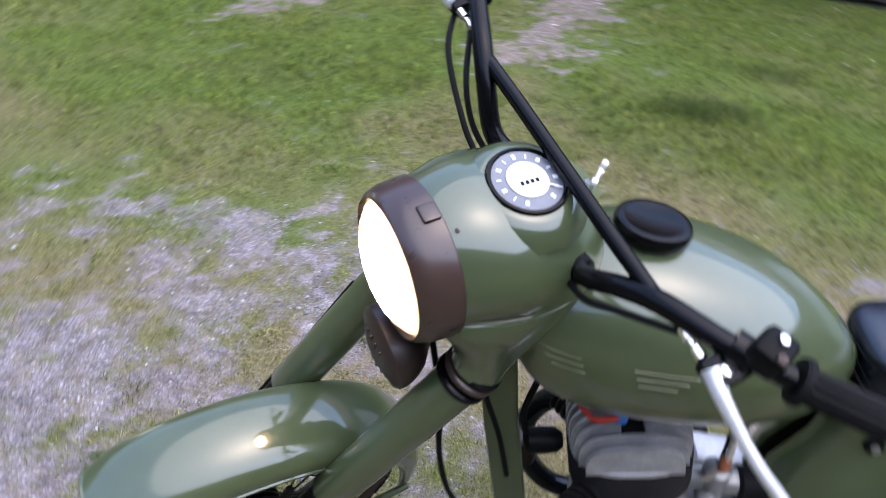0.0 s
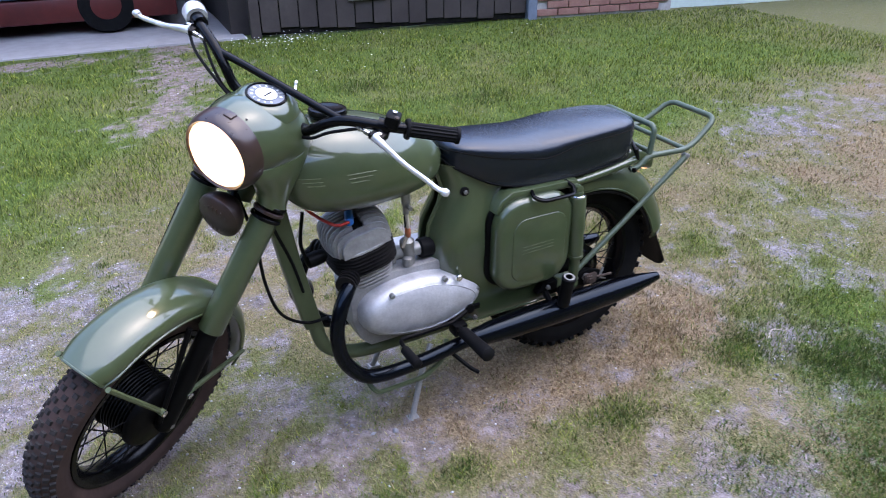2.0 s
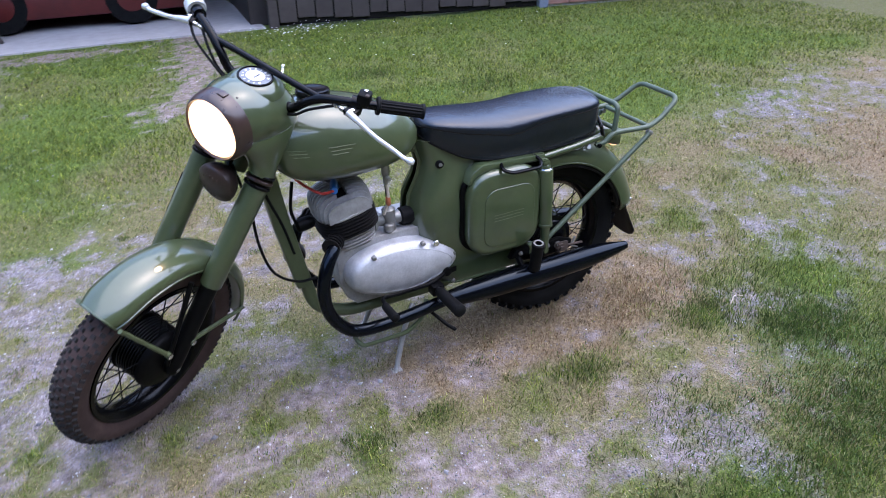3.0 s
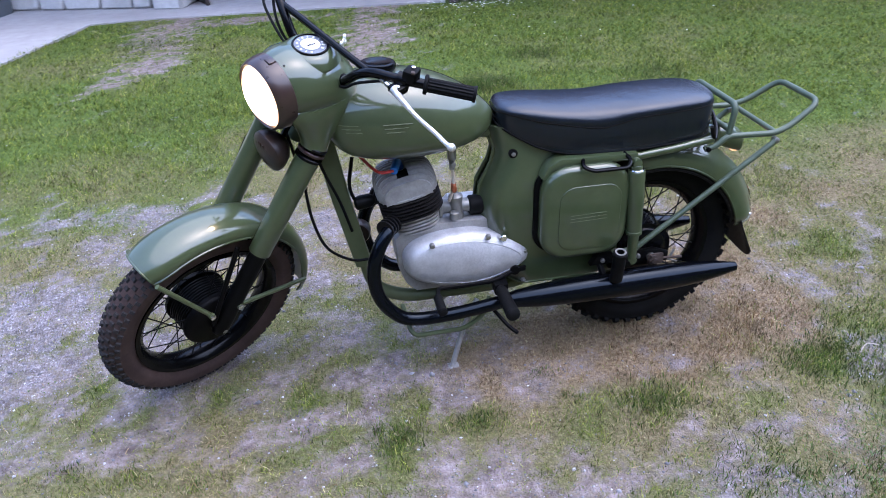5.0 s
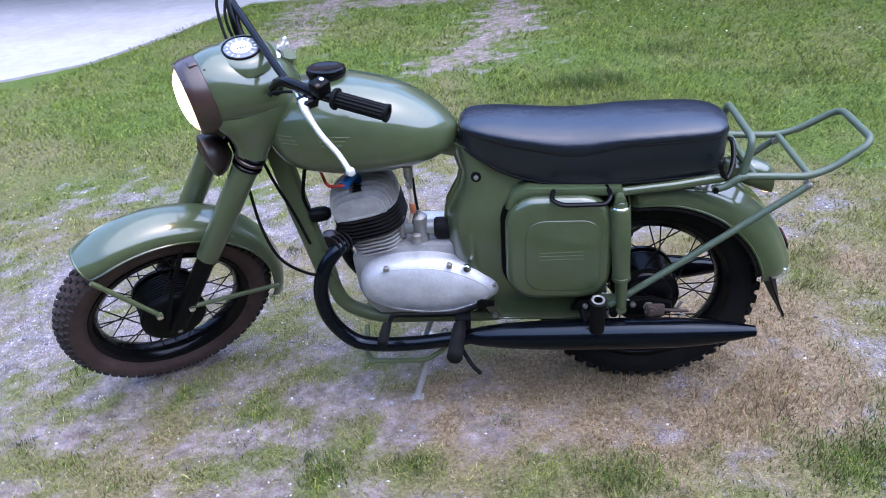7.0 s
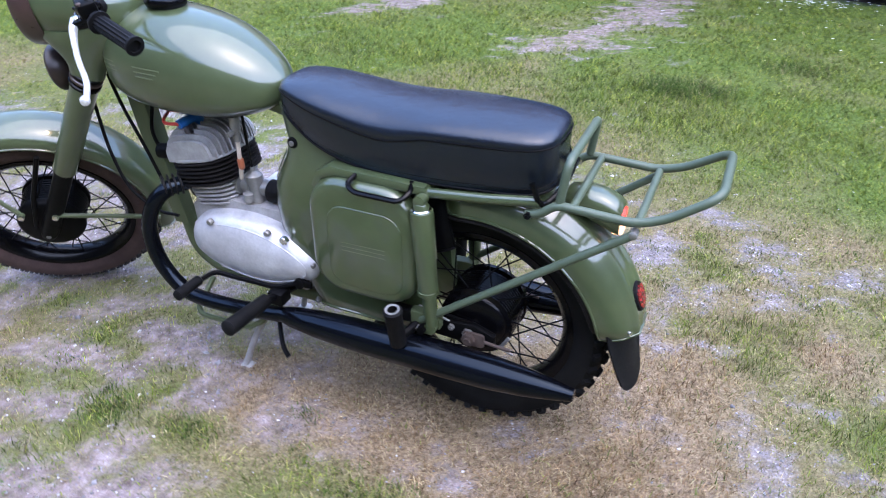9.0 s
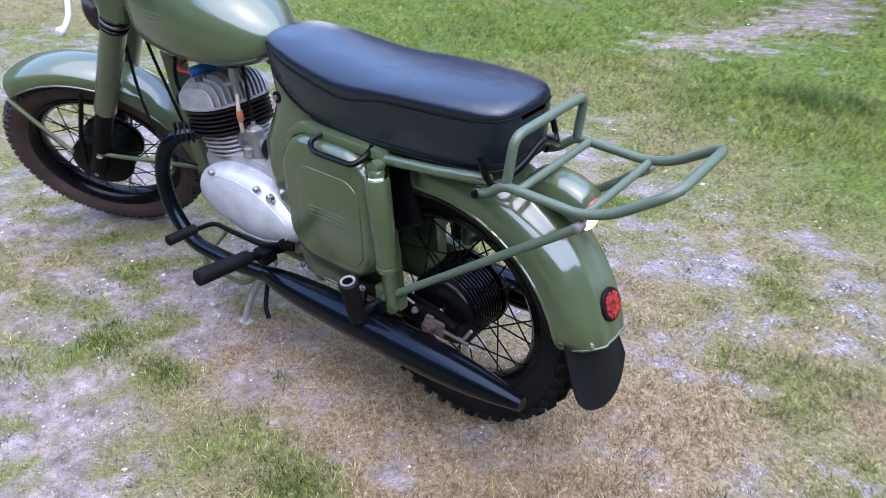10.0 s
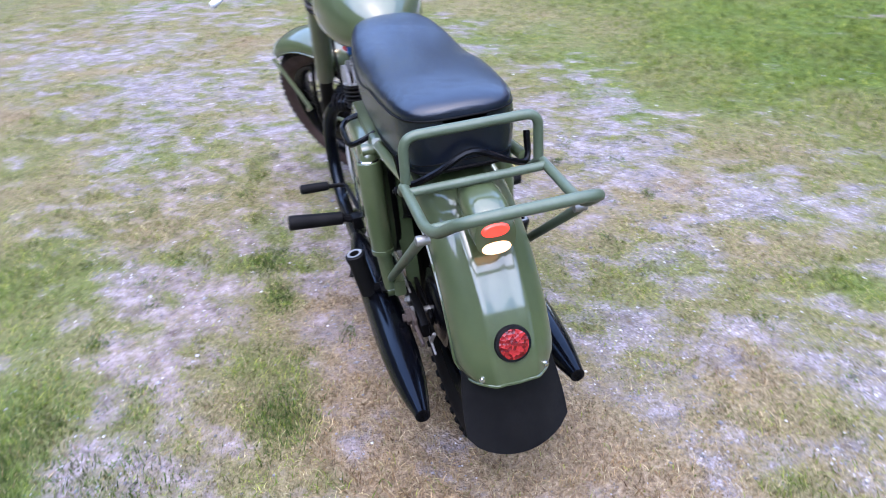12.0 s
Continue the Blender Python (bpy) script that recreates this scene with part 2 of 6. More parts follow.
def slab(bm, outline, y0, y1, bevel=0.004, seg=2):
    """A plate in the xz plane from y0 to y1 with rounded edges."""
    t = bmesh.new()
    a = [t.verts.new((x, y0, z)) for x, z in outline]
    b = [t.verts.new((x, y1, z)) for x, z in outline]
    n = len(a)
    t.faces.new(a)
    t.faces.new(b[::-1])
    for i in range(n):
        t.faces.new((a[i], b[i], b[(i + 1) % n], a[(i + 1) % n]))
    bmesh.ops.recalc_face_normals(t, faces=t.faces)
    if bevel:
        es = [e for e in t.edges if abs(e.verts[0].co.y - e.verts[1].co.y) < 1e-6]
        bmesh.ops.bevel(t, geom=es, offset=bevel, segments=seg, affect="EDGES", profile=0.5)
    join(bm, t)


def rrect(cx, cz, w, h, r, k=5, tilt=0.0):
    out = []
    for sx, sz, a0 in ((1, 1, 0), (-1, 1, 90), (-1, -1, 180), (1, -1, 270)):
        for s in range(k + 1):
            a = radians(a0 + 90 * s / k)
            x, z = sx * (w / 2 - r) + r * math.cos(a), sz * (h / 2 - r) + r * math.sin(a)
            out.append((cx + x * math.cos(tilt) - z * math.sin(tilt), cz + x * math.sin(tilt) + z * math.cos(tilt)))
    return out


def finish(bm, mat, angle=38):
    bmesh.ops.recalc_face_normals(bm, faces=bm.faces)
    me = bpy.data.meshes.new("mesh")
    bm.to_mesh(me)
    bm.free()
    me.materials.append(mat)
    me.shade_smooth()
    me.set_sharp_from_angle(angle=radians(angle))
    return me


def part(name, bm, material, parent, label="", xf=None, angle=38):
    me = bm if isinstance(bm, bpy.types.Mesh) else finish(bm, material, angle)
    if xf is not None and not isinstance(bm, bpy.types.Mesh):
        me.transform(xf)
    me.name = name
    ob = new(name, me)
    ob.parent = parent
    if label:
        ob["label"] = label
    return ob


def setting(name, bm, material, label, category, angle=38, kind="structure"):
    return tagged(part(name, bm, material, None, angle=angle), label, category, kind=kind)


def B():
    return bmesh.new()

# ---- the motorcycle: x to its rear, left side at -y ----
bike = new("motorcycle")
bike.matrix_world = pose(0, -0.012, 0, 2.0, 0, 0)
tagged(bike, "olive green vintage motorcycle on its stand, headlamp lit, front wheel turned", "motorcycle")
RAKE, STEER = radians(32), radians(38.5)
AX = Vector((math.sin(RAKE), 0, math.cos(RAKE)))
HEAD = Vector((0.465, 0, 0.965))
ST = Matrix.Translation(HEAD + Vector((0.013, -0.008, -0.004))) @ Matrix.Rotation(STEER, 4, AX) @ Matrix.Translation(-HEAD)
FC = Vector((-0.010, 0, 0.288))
RC = Vector((1.33, 0, 0.292))


def knob(bm, c, u, v, w, su, sv, sw):
    """A small tread block with a smaller top: centre of its foot, three directions, three sizes."""
    lo = [c + u * a * su + v * b * sv for a, b in ((-1, -1), (1, -1), (1, 1), (-1, 1))]
    hi = [c + u * a * su * 0.8 + v * b * sv * 0.8 + w * sw for a, b in ((-1, -1), (1, -1), (1, 1), (-1, 1))]
    vs = [bm.verts.new(p) for p in lo + hi]
    for q in ((4, 5, 6, 7), (0, 1, 5, 4), (1, 2, 6, 5), (2, 3, 7, 6), (3, 0, 4, 7)):
        bm.faces.new([vs[i] for i in q])


def tall_of(knobs):
    return knobs[3] - 0.002


def wheel(name, c, outer, half, rim_r, tyre_mat, knobs, xf, side_label):
    """A spoked wheel: the rim, and on it tyre, hub, axle and every spoke."""
    bm = B()
    ring_lathe(bm, [(rim_r + 0.012, -0.034), (rim_r + 0.012, -0.028), (rim_r - 0.006, -0.02), (rim_r - 0.012, 0), (rim_r - 0.006, 0.02), (rim_r + 0.012, 0.028), (rim_r + 0.012, 0.034), (rim_r, 0.034), (rim_r - 0.014, 0.022), (rim_r - 0.021, 0), (rim_r - 0.014, -0.022), (rim_r, -0.034)], c, Y, 72)
    rim = part(name, bm, BLACK, bike, "wire-spoked wheel with black rim", xf)
    bm = B()
    base = outer - tall_of(knobs)
    prof = []
    for i in range(15):
        a = math.pi * (i / 14 * 1.30 - 0.15)
        mid = (base + rim_r) / 2
        prof.append((mid + (base - mid) * math.sin(a) * (1.0 if math.sin(a) > 0 else 0.8), -half * math.cos(a) * (1.0 if math.sin(a) > 0.3 else 0.93)))
    prof += [(rim_r + 0.004, half * 0.5), (rim_r + 0.004, -half * 0.5)]
    ring_lathe(bm, prof, c, Y, 80)
    tyre = part("tyre", bm, tyre_mat, rim, side_label, xf, angle=30)
    bm = B()
    n, rows, wide, tall = knobs
    for k in range(n):
        for lat, off, su in rows:
            t = 2 * math.pi * (k + off) / n
            radial = Vector((math.cos(t), 0, math.sin(t)))
            tan = Vector((-math.sin(t), 0, math.cos(t)))
            w = (radial * math.cos(lat) + Y * math.sin(lat)).normalized()
            v = (Y * math.cos(lat) - radial * math.sin(lat)).normalized()
            mid = (base + rim_r) / 2
            p = c + radial * (mid + (base - mid) * math.cos(lat)) + Y * (half * math.sin(lat)) - w * 0.002
            knob(bm, p, tan, v, w, math.pi * outer / n * su, half * wide, tall)
    part("tread", bm, TREAD_GREY if tyre_mat == TYRE_DUSTY else TYRE, rim, "worn block tread", xf, angle=30)
    bm = B()
    if tyre_mat == TYRE:
        prof, first = [(0.02, -0.066), (0.045, -0.064), (0.066, -0.060), (0.070, -0.056)], -6
    else:
        prof, first = [(0.02, -0.07), (0.078, -0.066), (0.088, -0.058), (0.09, -0.05), (0.09, -0.042), (0.072, -0.040)], -4
    for i in range(first, 4):
        h = 0.0012 + i * 0.0088
        prof += [(0.072, h - 0.0012), (0.086, h), (0.086, h + 0.003), (0.072, h + 0.0042)]
    prof += [(0.072, 0.040), (0.09, 0.042), (0.09, 0.052), (0.08, 0.062), (0.02, 0.066)]
    lathe(bm, prof, c, Y, 40)
    part("hub", bm, BLACK if tyre_mat == TYRE else SATIN, rim, "black finned brake hub", xf)
    bm = B()
    lathe(bm, [(0.006, -0.112), (0.008, -0.11), (0.008, 0.11), (0.006, 0.112)], c, Y, 12)
    for s in (-1, 1):
        lathe(bm, [(0.014, s * 0.098), (0.014, s * 0.106)], c, Y, 6)
    part("axle", bm, STEEL, rim, "steel axle with nuts", xf)
    bm = B()
    tube(bm, [(0, 0, 0), (0, 0, 1)], 0.0019, 5, cap=False)
    me = finish(bm, SATIN)
    for k in range(36):
        side = -1 if k % 2 else 1
        t0 = 2 * math.pi * (k / 36) + (0.42 if (k // 2) % 2 else -0.42)
        t1 = 2 * math.pi * k / 36
        p = c + Vector((math.cos(t0) * 0.085, side * 0.045, math.sin(t0) * 0.085))
        q = c + Vector((math.cos(t1) * (rim_r - 0.012), side * 0.006, math.sin(t1) * (rim_r - 0.012)))
        d = q - p
        m = frame_of(p, d) @ Matrix.Diagonal((1, 1, d.length, 1))
        ob = part("spoke", me, None, rim)
        ob.matrix_basis = xf @ m if xf is not None else m
    return rim


ROWS_F = ((0, 0, 0.40), (-0.36, 0.5, 0.40), (0.36, 0.5, 0.40), (-0.72, 0, 0.40), (0.72, 0, 0.40), (-1.02, 0.5, 0.34), (1.02, 0.5, 0.34))
ROWS_R = ((-0.28, 0, 0.42), (0.28, 0.5, 0.42), (-0.9, 0.5, 0.40), (0.9, 0, 0.40))
front_wheel = wheel("front_wheel", FC, 0.298, 0.047, 0.208, TYRE_DUSTY, (64, ROWS_F, 0.15, 0.0065), ST, "brown dusty block-tread tyre")
rear_wheel = wheel("rear_wheel", RC, 0.302, 0.052, 0.208, TYRE, (44, ROWS_R, 0.19, 0.011), Matrix(), "black knobbly tyre")


def arc_fender(c, a0, a1, crest, edge, half, rib, n=40, thick=0.003):
    """A rolled mudguard about the centre c from angle a0 to a1 (0: forwards, 90: up)."""
    rings = []
    for i in range(n + 1):
        a = radians(a0 + (a1 - a0) * i / n)
        end = 1.0 - 0.16 * (max(0, 1 - i / 3) ** 2 + max(0, 1 - (n - i) / 3) ** 2)
        d = Vector((-math.cos(a), 0, math.sin(a)))
        outer, inner = [], []
        for j in range(37):
            s = -1 + 2 * j / 36
            lat = half * math.sin(s * math.pi / 2) * end
            r = edge + (crest - edge) * max(0.0, math.cos(s * math.pi / 2)) ** 0.72
            if rib:
                r += rib * (math.exp(-((abs(lat) - half * 0.42) / 0.010) ** 2))
            outer.append(c + d * r + Y * lat)
            inner.append(c + d * (r - thick) + Y * lat * 0.965)
        rings.append(outer + inner[::-1])
    bm = B()
    loft(bm, rings)
    for ring, k in ((rings[0], 0), (rings[-1], 1)):
        tube(bm, ring[:37], 0.0028, 6)
    for j in (0, 36):
        tube(bm, [ring[j] for ring in rings], 0.0032, 6)
    return bm


# ---- fork and front mudguard ----
part("front_mudguard", arc_fender(FC + Vector((0.0, 0, 0.004)), 62, 198, 0.335, 0.292, 0.066, 0.0), GREEN, bike, "glossy olive front mudguard", ST)
for s in (-1, 1):
    side = Y * (s * 0.088)
    bm = B()
    tube(bm, [FC + side + AX * t for t in (-0.025, -0.018, 0.0, 0.1, 0.30)], [0.012, 0.02, 0.024, 0.024, 0.024], 20)
    slider = part("fork_slider", bm, SATIN, bike, "black lower fork tube", ST)
    bm = B()
    tube(bm, [FC + side + AX * t for t in (0.262, 0.267, 0.40, 0.567)], [0.029, 0.031, 0.031, 0.032], 24)
    part("fork_tube", bm, GREEN, bike, "olive upper fork tube", ST)
    for k, dz in enumerate((0.562, 0.578, 0.592)):
        bm = B()
        tube(bm, [FC + side + AX * (dz + e) for e in (0, 0.002, 0.008, 0.010)], [0.034, 0.0365, 0.0365, 0.034], 24)
        part("fork_ring", bm, (BLACK, RIM_BROWN, BLACK)[k], bike, "", ST)
    bm = B()
    rings = []
    foot, top = FC + side + AX * 0.597, Vector((0.350, s * 0.046, 0.915))
    for i in range(9):
        t = i / 8
        c = foot.lerp(top, t)
        e = t * t * (3 - 2 * t)
        rx, ry = 0.034 + (0.112 - 0.034) * e, 0.034 + (0.060 - 0.034) * e
        rings.append([c + Vector((rx * math.cos(a), ry * math.sin(a), -0.55 * (1 - t) * rx * math.cos(a))) for a in [2 * math.pi * j / 28 for j in range(28)]])
    loft(bm, rings)
    part("fork_shroud", bm, GREEN, bike, "olive cowl leg under the headlamp", ST, angle=60)
    for fx, fz, tx, tz in ((-0.030, 0.095, -0.138, 0.268), (0.052, 0.075, 0.298, -0.03)):
        bm = B()
        tube(bm, [FC + Vector((fx, s * 0.104, fz)), FC + Vector((tx, s * 0.070, tz))], 0.0065, 8)
        lathe(bm, [(0.009, -0.006), (0.009, 0.006)], FC + Vector((fx, s * 0.108, fz)), Y, 8)
        part("mudguard_stay", bm, GREEN_DULL, bike, "thin olive mudguard stay", ST)
        bm = B()
        lathe(bm, [(0.0085, 0), (0.0085, 0.005), (0.004, 0.007)], FC + Vector((fx, s * 0.112, fz)), Y * s, 8)
        part("bolt", bm, CHROME, bike, "", ST)
bm = B()
tube(bm, [FC + Vector((-0.022, -0.092, 0.03)), FC + Vector((0.02, -0.090, 0.14)), FC + Vector((0.085, -0.075, 0.265))], 0.007, 8)
part("brake_link", bm, SATIN, bike, "black brake torque stay", ST)

# ---- headlamp cowl ----
LP = Matrix.Translation((0.370, 0, 0.927)) @ Matrix.Rotation(radians(-2), 4, "Y") @ Matrix.Translation((-0.36, 0, -0.94))
NAC = [(0.244, 0.948, 0.082, 0.084), (0.258, 0.949, 0.088, 0.088), (0.288, 0.949, 0.098, 0.092), (0.32, 0.945, 0.104, 0.092), (0.355, 0.936, 0.105, 0.090), (0.39, 0.925, 0.100, 0.088), (0.42, 0.914, 0.09, 0.082), (0.445, 0.905, 0.072, 0.068), (0.462, 0.898, 0.045, 0.045)]
rings = []
for x, zc, ry, rz in NAC:
    ring = []
    for j in range(40):
        a = 2 * math.pi * j / 40
        c, s = math.cos(a), math.sin(a)
        pinch = 1.0 - 0.10 * max(0, -s) ** 2
        crease = 0.003 * math.exp(-((s + 0.42) / 0.07) ** 2) if x > 0.24 else 0
        ring.append((x, (ry * pinch + crease) * math.copysign(abs(c) ** 0.92, c), zc + rz * s))
    rings.append(ring)
bm = B()
loft(bm, rings)
part("headlamp_cowl", bm, GREEN, bike, "rounded olive headlamp cowl", ST @ LP, angle=50)
bm = B()
ring_lathe(bm, [(0.075, -0.012), (0.079, -0.017), (0.084, -0.012), (0.0885, 0.002), (0.0905, 0.022), (0.0905, 0.03), (0.088, 0.032), (0.080, 0.022), (0.076, 0.0)], (0.220, 0, 0.948), (1, 0, 0), 56)
box(bm, (0.020, 0.022, 0.007), Matrix.Translation((0.240, -0.004, 1.0375)), 0.003)
part("headlamp_rim", bm, RIM_BROWN, bike, "dark brown headlamp rim", ST @ LP)
bm = B()
lathe(bm, [(0.0775, 0.0), (0.073, -0.010), (0.061, -0.019), (0.050, -0.0235)], (0.216, 0, 0.948), (1, 0, 0), 40, cap=False)
lens = part("headlamp_lens", bm, LENS_GLOW, bike, "warm glowing headlamp glass", ST @ LP)
bm = B()
lathe(bm, [(0.050, -0.0235), (0.038, -0.027), (0.015, -0.030), (0.002, -0.031)], (0.216, 0, 0.948), (1, 0, 0), 40)
part("lamp_centre", bm, LAMP_GLOW, lens, "glaring warm white lamp centre", ST @ LP)
for sx, sz in ((0.259, 1.034),):
    bm = B()
    lathe(bm, [(0.0028, 0), (0.0028, 0.002)], (sx, -0.03, sz - 0.003), (0, -0.2, 1), 8)
    part("screw", bm, BLACK, bike, "", ST @ LP)
# speedometer
SPD = Vector((0.360, -0.002, 1.0195))
SN = Vector((0.02, 0, 1)).normalized()
bm = B()
ring_lathe(bm, [(0.037, -0.006), (0.0442, -0.006), (0.0448, 0.0015), (0.043, 0.0045), (0.040, 0.005), (0.0385, 0.0035)], SPD, SN, 40)
speedo = part("speedometer", bm, BLACK, bike, "round speedometer with black bezel", ST)
bm = B()
ring_lathe(bm, [(0.042, -0.010), (0.042, 0.0012), (0.0475, 0.001), (0.053, -0.001), (0.060, -0.0055), (0.068, -0.014), (0.074, -0.026), (0.060, -0.030)], SPD, SN, 48)
part("gauge_collar", bm, GREEN, bike, "olive cowl collar round the gauge", ST, angle=60)
bm = B()
lathe(bm, [(0.039, 0.0), (0.039, 0.003)], SPD, SN, 36)
part("dial", bm, DIAL_GREY, speedo, "grey dial ring", ST)
bm = B()
lathe(bm, [(0.023, 0.003), (0.023, 0.0045), (0.0, 0.0048)], SPD, SN, 32, cap=False)
part("dial_centre", bm, WHITE, speedo, "white dial centre", ST)
bm = B()
fm = frame_of(SPD, SN)
for k in range(13):
    a = radians(-60 + k * 25)
    box(bm, (0.0055, 0.0018 if k % 2 else 0.0042, 0.0008), fm @ Matrix.Rotation(a, 4, "Z") @ Matrix.Translation((0.031, 0, 0.0034)), 0)
part("dial_marks", bm, WHITE, speedo, "pale dial marks", ST)
bm = B()
for k in range(4):
    box(bm, (0.0035, 0.005, 0.0008), fm @ Matrix.Translation((-0.009 + k * 0.006, -0.004, 0.0052)), 0)
part("odometer", bm, BLACK, speedo, "small black odometer windows", ST)
bm = B()
box(bm, (0.014, 0.0016, 0.001), fm @ Matrix.Rotation(radians(-35), 4, "Z") @ Matrix.Translation((0.03, 0, 0.0048)), 0)
part("needle", bm, LEVER, speedo, "pale needle", ST)
# ignition key
bm = B()
lathe(bm, [(0.014, -0.004), (0.014, 0.008), (0.011, 0.011), (0.005, 0.016), (0.005, 0.022)], (0.435, -0.005, 0.972), (0.45, -0.1, 1), 18)
key = part("ignition_switch", bm, CHROME, bike, "chrome ignition lock with key", ST)
bm = B()
KM = Matrix.Translation((0.452, -0.010, 0.998)) @ Matrix.Rotation(radians(35), 4, "Z") @ Matrix.Rotation(radians(-20), 4, "Y")
box(bm, (0.026, 0.004, 0.020), KM, 0.0015)
for kx, kz in ((-0.012, 0.012), (0.014, 0.008), (0.012, -0.010)):
    lathe(bm, [(0.0055, -0.003), (0.0065, 0.0), (0.0055, 0.003)], KM @ Vector((kx, 0, kz)), KM.to_3x3() @ Vector((0, 1, 0)), 12)
part("key", bm, LEVER, key, "bright ignition key", ST)
# horn
bm = B()
HC = Vector((0.222, -0.015, 0.768))
HN = Vector((-1, 0, -0.12))
lathe(bm, [(0.02, -0.05), (0.04, -0.035), (0.05, -0.02), (0.055, -0.006), (0.055, 0.004), (0.05, 0.010), (0.02, 0.018), (0.003, 0.019)], HC, HN, 32)
horn = part("horn", bm, HORN_BROWN, bike, "dark brown round horn", ST)
hm = frame_of(HC, HN, (0, 1, 0))
for k in range(6):
    bm = B()
    yy = -0.035 + k * 0.014
    h = math.sqrt(max(0.0, 0.046 ** 2 - yy ** 2))
    box(bm, (0.004, h * 1.5, 0.005), hm @ Matrix.Translation((yy * 0.8, 0, 0.0125 + 0.004 * (1 - abs(yy) / 0.035))), 0.0015, 1)
    part("horn_rib", bm, HORN_BROWN, horn, "", ST)
bm = B()
tube(bm, [(0.257, -0.018, 0.79), (0.285, 0, 0.795), (0.31, 0, 0.83)], 0.008, 8)
part("horn_bracket", bm, SATIN, bike, "", ST)

# ---- handlebar and controls ----
bar = [(0.405, 0.0, 0.955), (0.40, -0.075, 0.958), (0.388, -0.105, 0.974), (0.390, -0.14, 1.010), (0.400, -0.18, 1.036), (0.425, -0.245, 1.049), (0.456, -0.291, 1.052), (0.490, -0.332, 1.052), (0.525, -0.373, 1.050)]
bm = B()
left = spline(bar, 5)
tube(bm, [Vector((p.x, -p.y, p.z)) for p in reversed(left)][:-1] + left, 0.0115, 14)
handlebar = part("handlebar", bm, BLACK, bike, "black tubular handlebar", ST)
bm = B()
tube(bm, [(0.401, -0.174, 1.032), (0.400, -0.1, 1.031), (0.400, 0.1, 1.030), (0.400, 0.164, 1.028)], 0.0085, 12)
part("cross_brace", bm, BLACK, bike, "black handlebar cross brace", ST)
for s in (-1, 1):
    bm = B()
    lathe(bm, [(0.018, -0.006), (0.017, 0.003), (0.0125, 0.008)], (0.396, s * 0.088, 0.956), (0, s, 0.35), 20)
    part("grommet", bm, RUBBER, bike, "rubber grommet in the cowl", ST)
    g0, g1 = Vector((0.457, s * 0.292, 1.052)), Vector((0.534, s * 0.384, 1.050))
    bm = B()
    gd = (g1 - g0).normalized()
    prof = [(0.021, 0), (0.0225, 0.003), (0.0225, 0.008), (0.016, 0.010)]
    lathe(bm, prof, g0, gd, 20)
    n, lg = 28, (g1 - g0).length
    gm = frame_of(g0, gd)
    rr = [[gm @ Vector(((0.0168 if j % 2 else 0.0148) * math.cos(2 * math.pi * j / n), (0.0168 if j % 2 else 0.0148) * math.sin(2 * math.pi * j / n), h)) for j in range(n)] for h in (0.01, lg - 0.006)]
    loft(bm, rr)
    lathe(bm, [(0.018, lg - 0.008), (0.019, lg - 0.005), (0.019, lg - 0.001), (0.012, lg), (0.0115, lg - 0.01), (0.002, lg - 0.011)], g0, gd, 20)
    part("handgrip", bm, RUBBER, bike, "ribbed black rubber grip", ST, angle=20)
    # lever bracket and lever
    pv = Vector((0.408, s * 0.262, 1.035))
    bm = B()
    lathe(bm, [(0.017, -0.012), (0.017, 0.012)], (0.430, s * 0.252, 1.050), (0.5, s, 0), 18)
    slab(bm, [(0.394, 1.029), (0.405, 1.025), (0.43, 1.026), (0.436, 1.050), (0.404, 1.043), (0.396, 1.039)], s * 0.241, s * 0.272, 0.004)
    perch = part("lever_perch", bm, BLACK, bike, "black lever bracket", ST)
    bm = B()
    lathe(bm, [(0.0065, 0), (0.0065, 0.004), (0.004, 0.005)], (0.410, s * 0.260, 1.0435), (0, 0, 1), 12)
    part("screw", bm, CHROME, perch, "bright slotted screw", ST)
    path = spline([pv + Vector((-0.004, s * -0.01, 0)), pv + Vector((-0.008, s * 0.018, -0.006)), pv + Vector((-0.002, s * 0.07, -0.026)), pv + Vector((0.012, s * 0.12, -0.045)), pv + Vector((0.014, s * 0.152, -0.052)), (0.422, s * 0.432, 0.985)], 6)
    rad = [0.0110 - 0.0052 * min(1, i / 10) for i in range(len(path))]
    rad[-4:] = [0.0057, 0.0068, 0.0088, 0.008]
    bm = B()
    tube(bm, path, rad, 10)
    lathe(bm, [(0.002, -0.010), (0.007, -0.008), (0.0098, 0), (0.007, 0.008), (0.002, 0.010)], path[-1], (0, 1, -0.2), 14)
    part("clutch_lever" if s < 0 else "brake_lever", bm, LEVER, bike, "bright alloy hand lever", ST)
    bm = B()
    lathe(bm, [(0.006, 0), (0.006, 0.012), (0.0035, 0.014), (0.0035, 0.02), (0.006, 0.022), (0.006, 0.032)], pv + Vector((-0.006, s * -0.022, 0.0)), (0.05, -s, -0.05), 8)
    part("cable_adjuster", bm, CHROME, bike, "chrome cable adjuster", ST)
    bm = B()
    tube(bm, spline([pv + Vector((-0.006, s * -0.05, -0.002)), (0.375, s * 0.16, 1.005), (0.372, s * 0.125, 0.972), (0.38, s * 0.09, 0.95)], 6), 0.0036, 8)
    part("control_cable", bm, RUBBER, bike, "black control cable", ST)
bm = B()
box(bm, (0.036, 0.032, 0.030), Matrix.Translation((0.440, -0.266, 1.068)) @ Matrix.Rotation(radians(20), 4, "Z"), 0.006)
switch = part("switch_box", bm, SATIN, bike, "black dip switch box", ST)
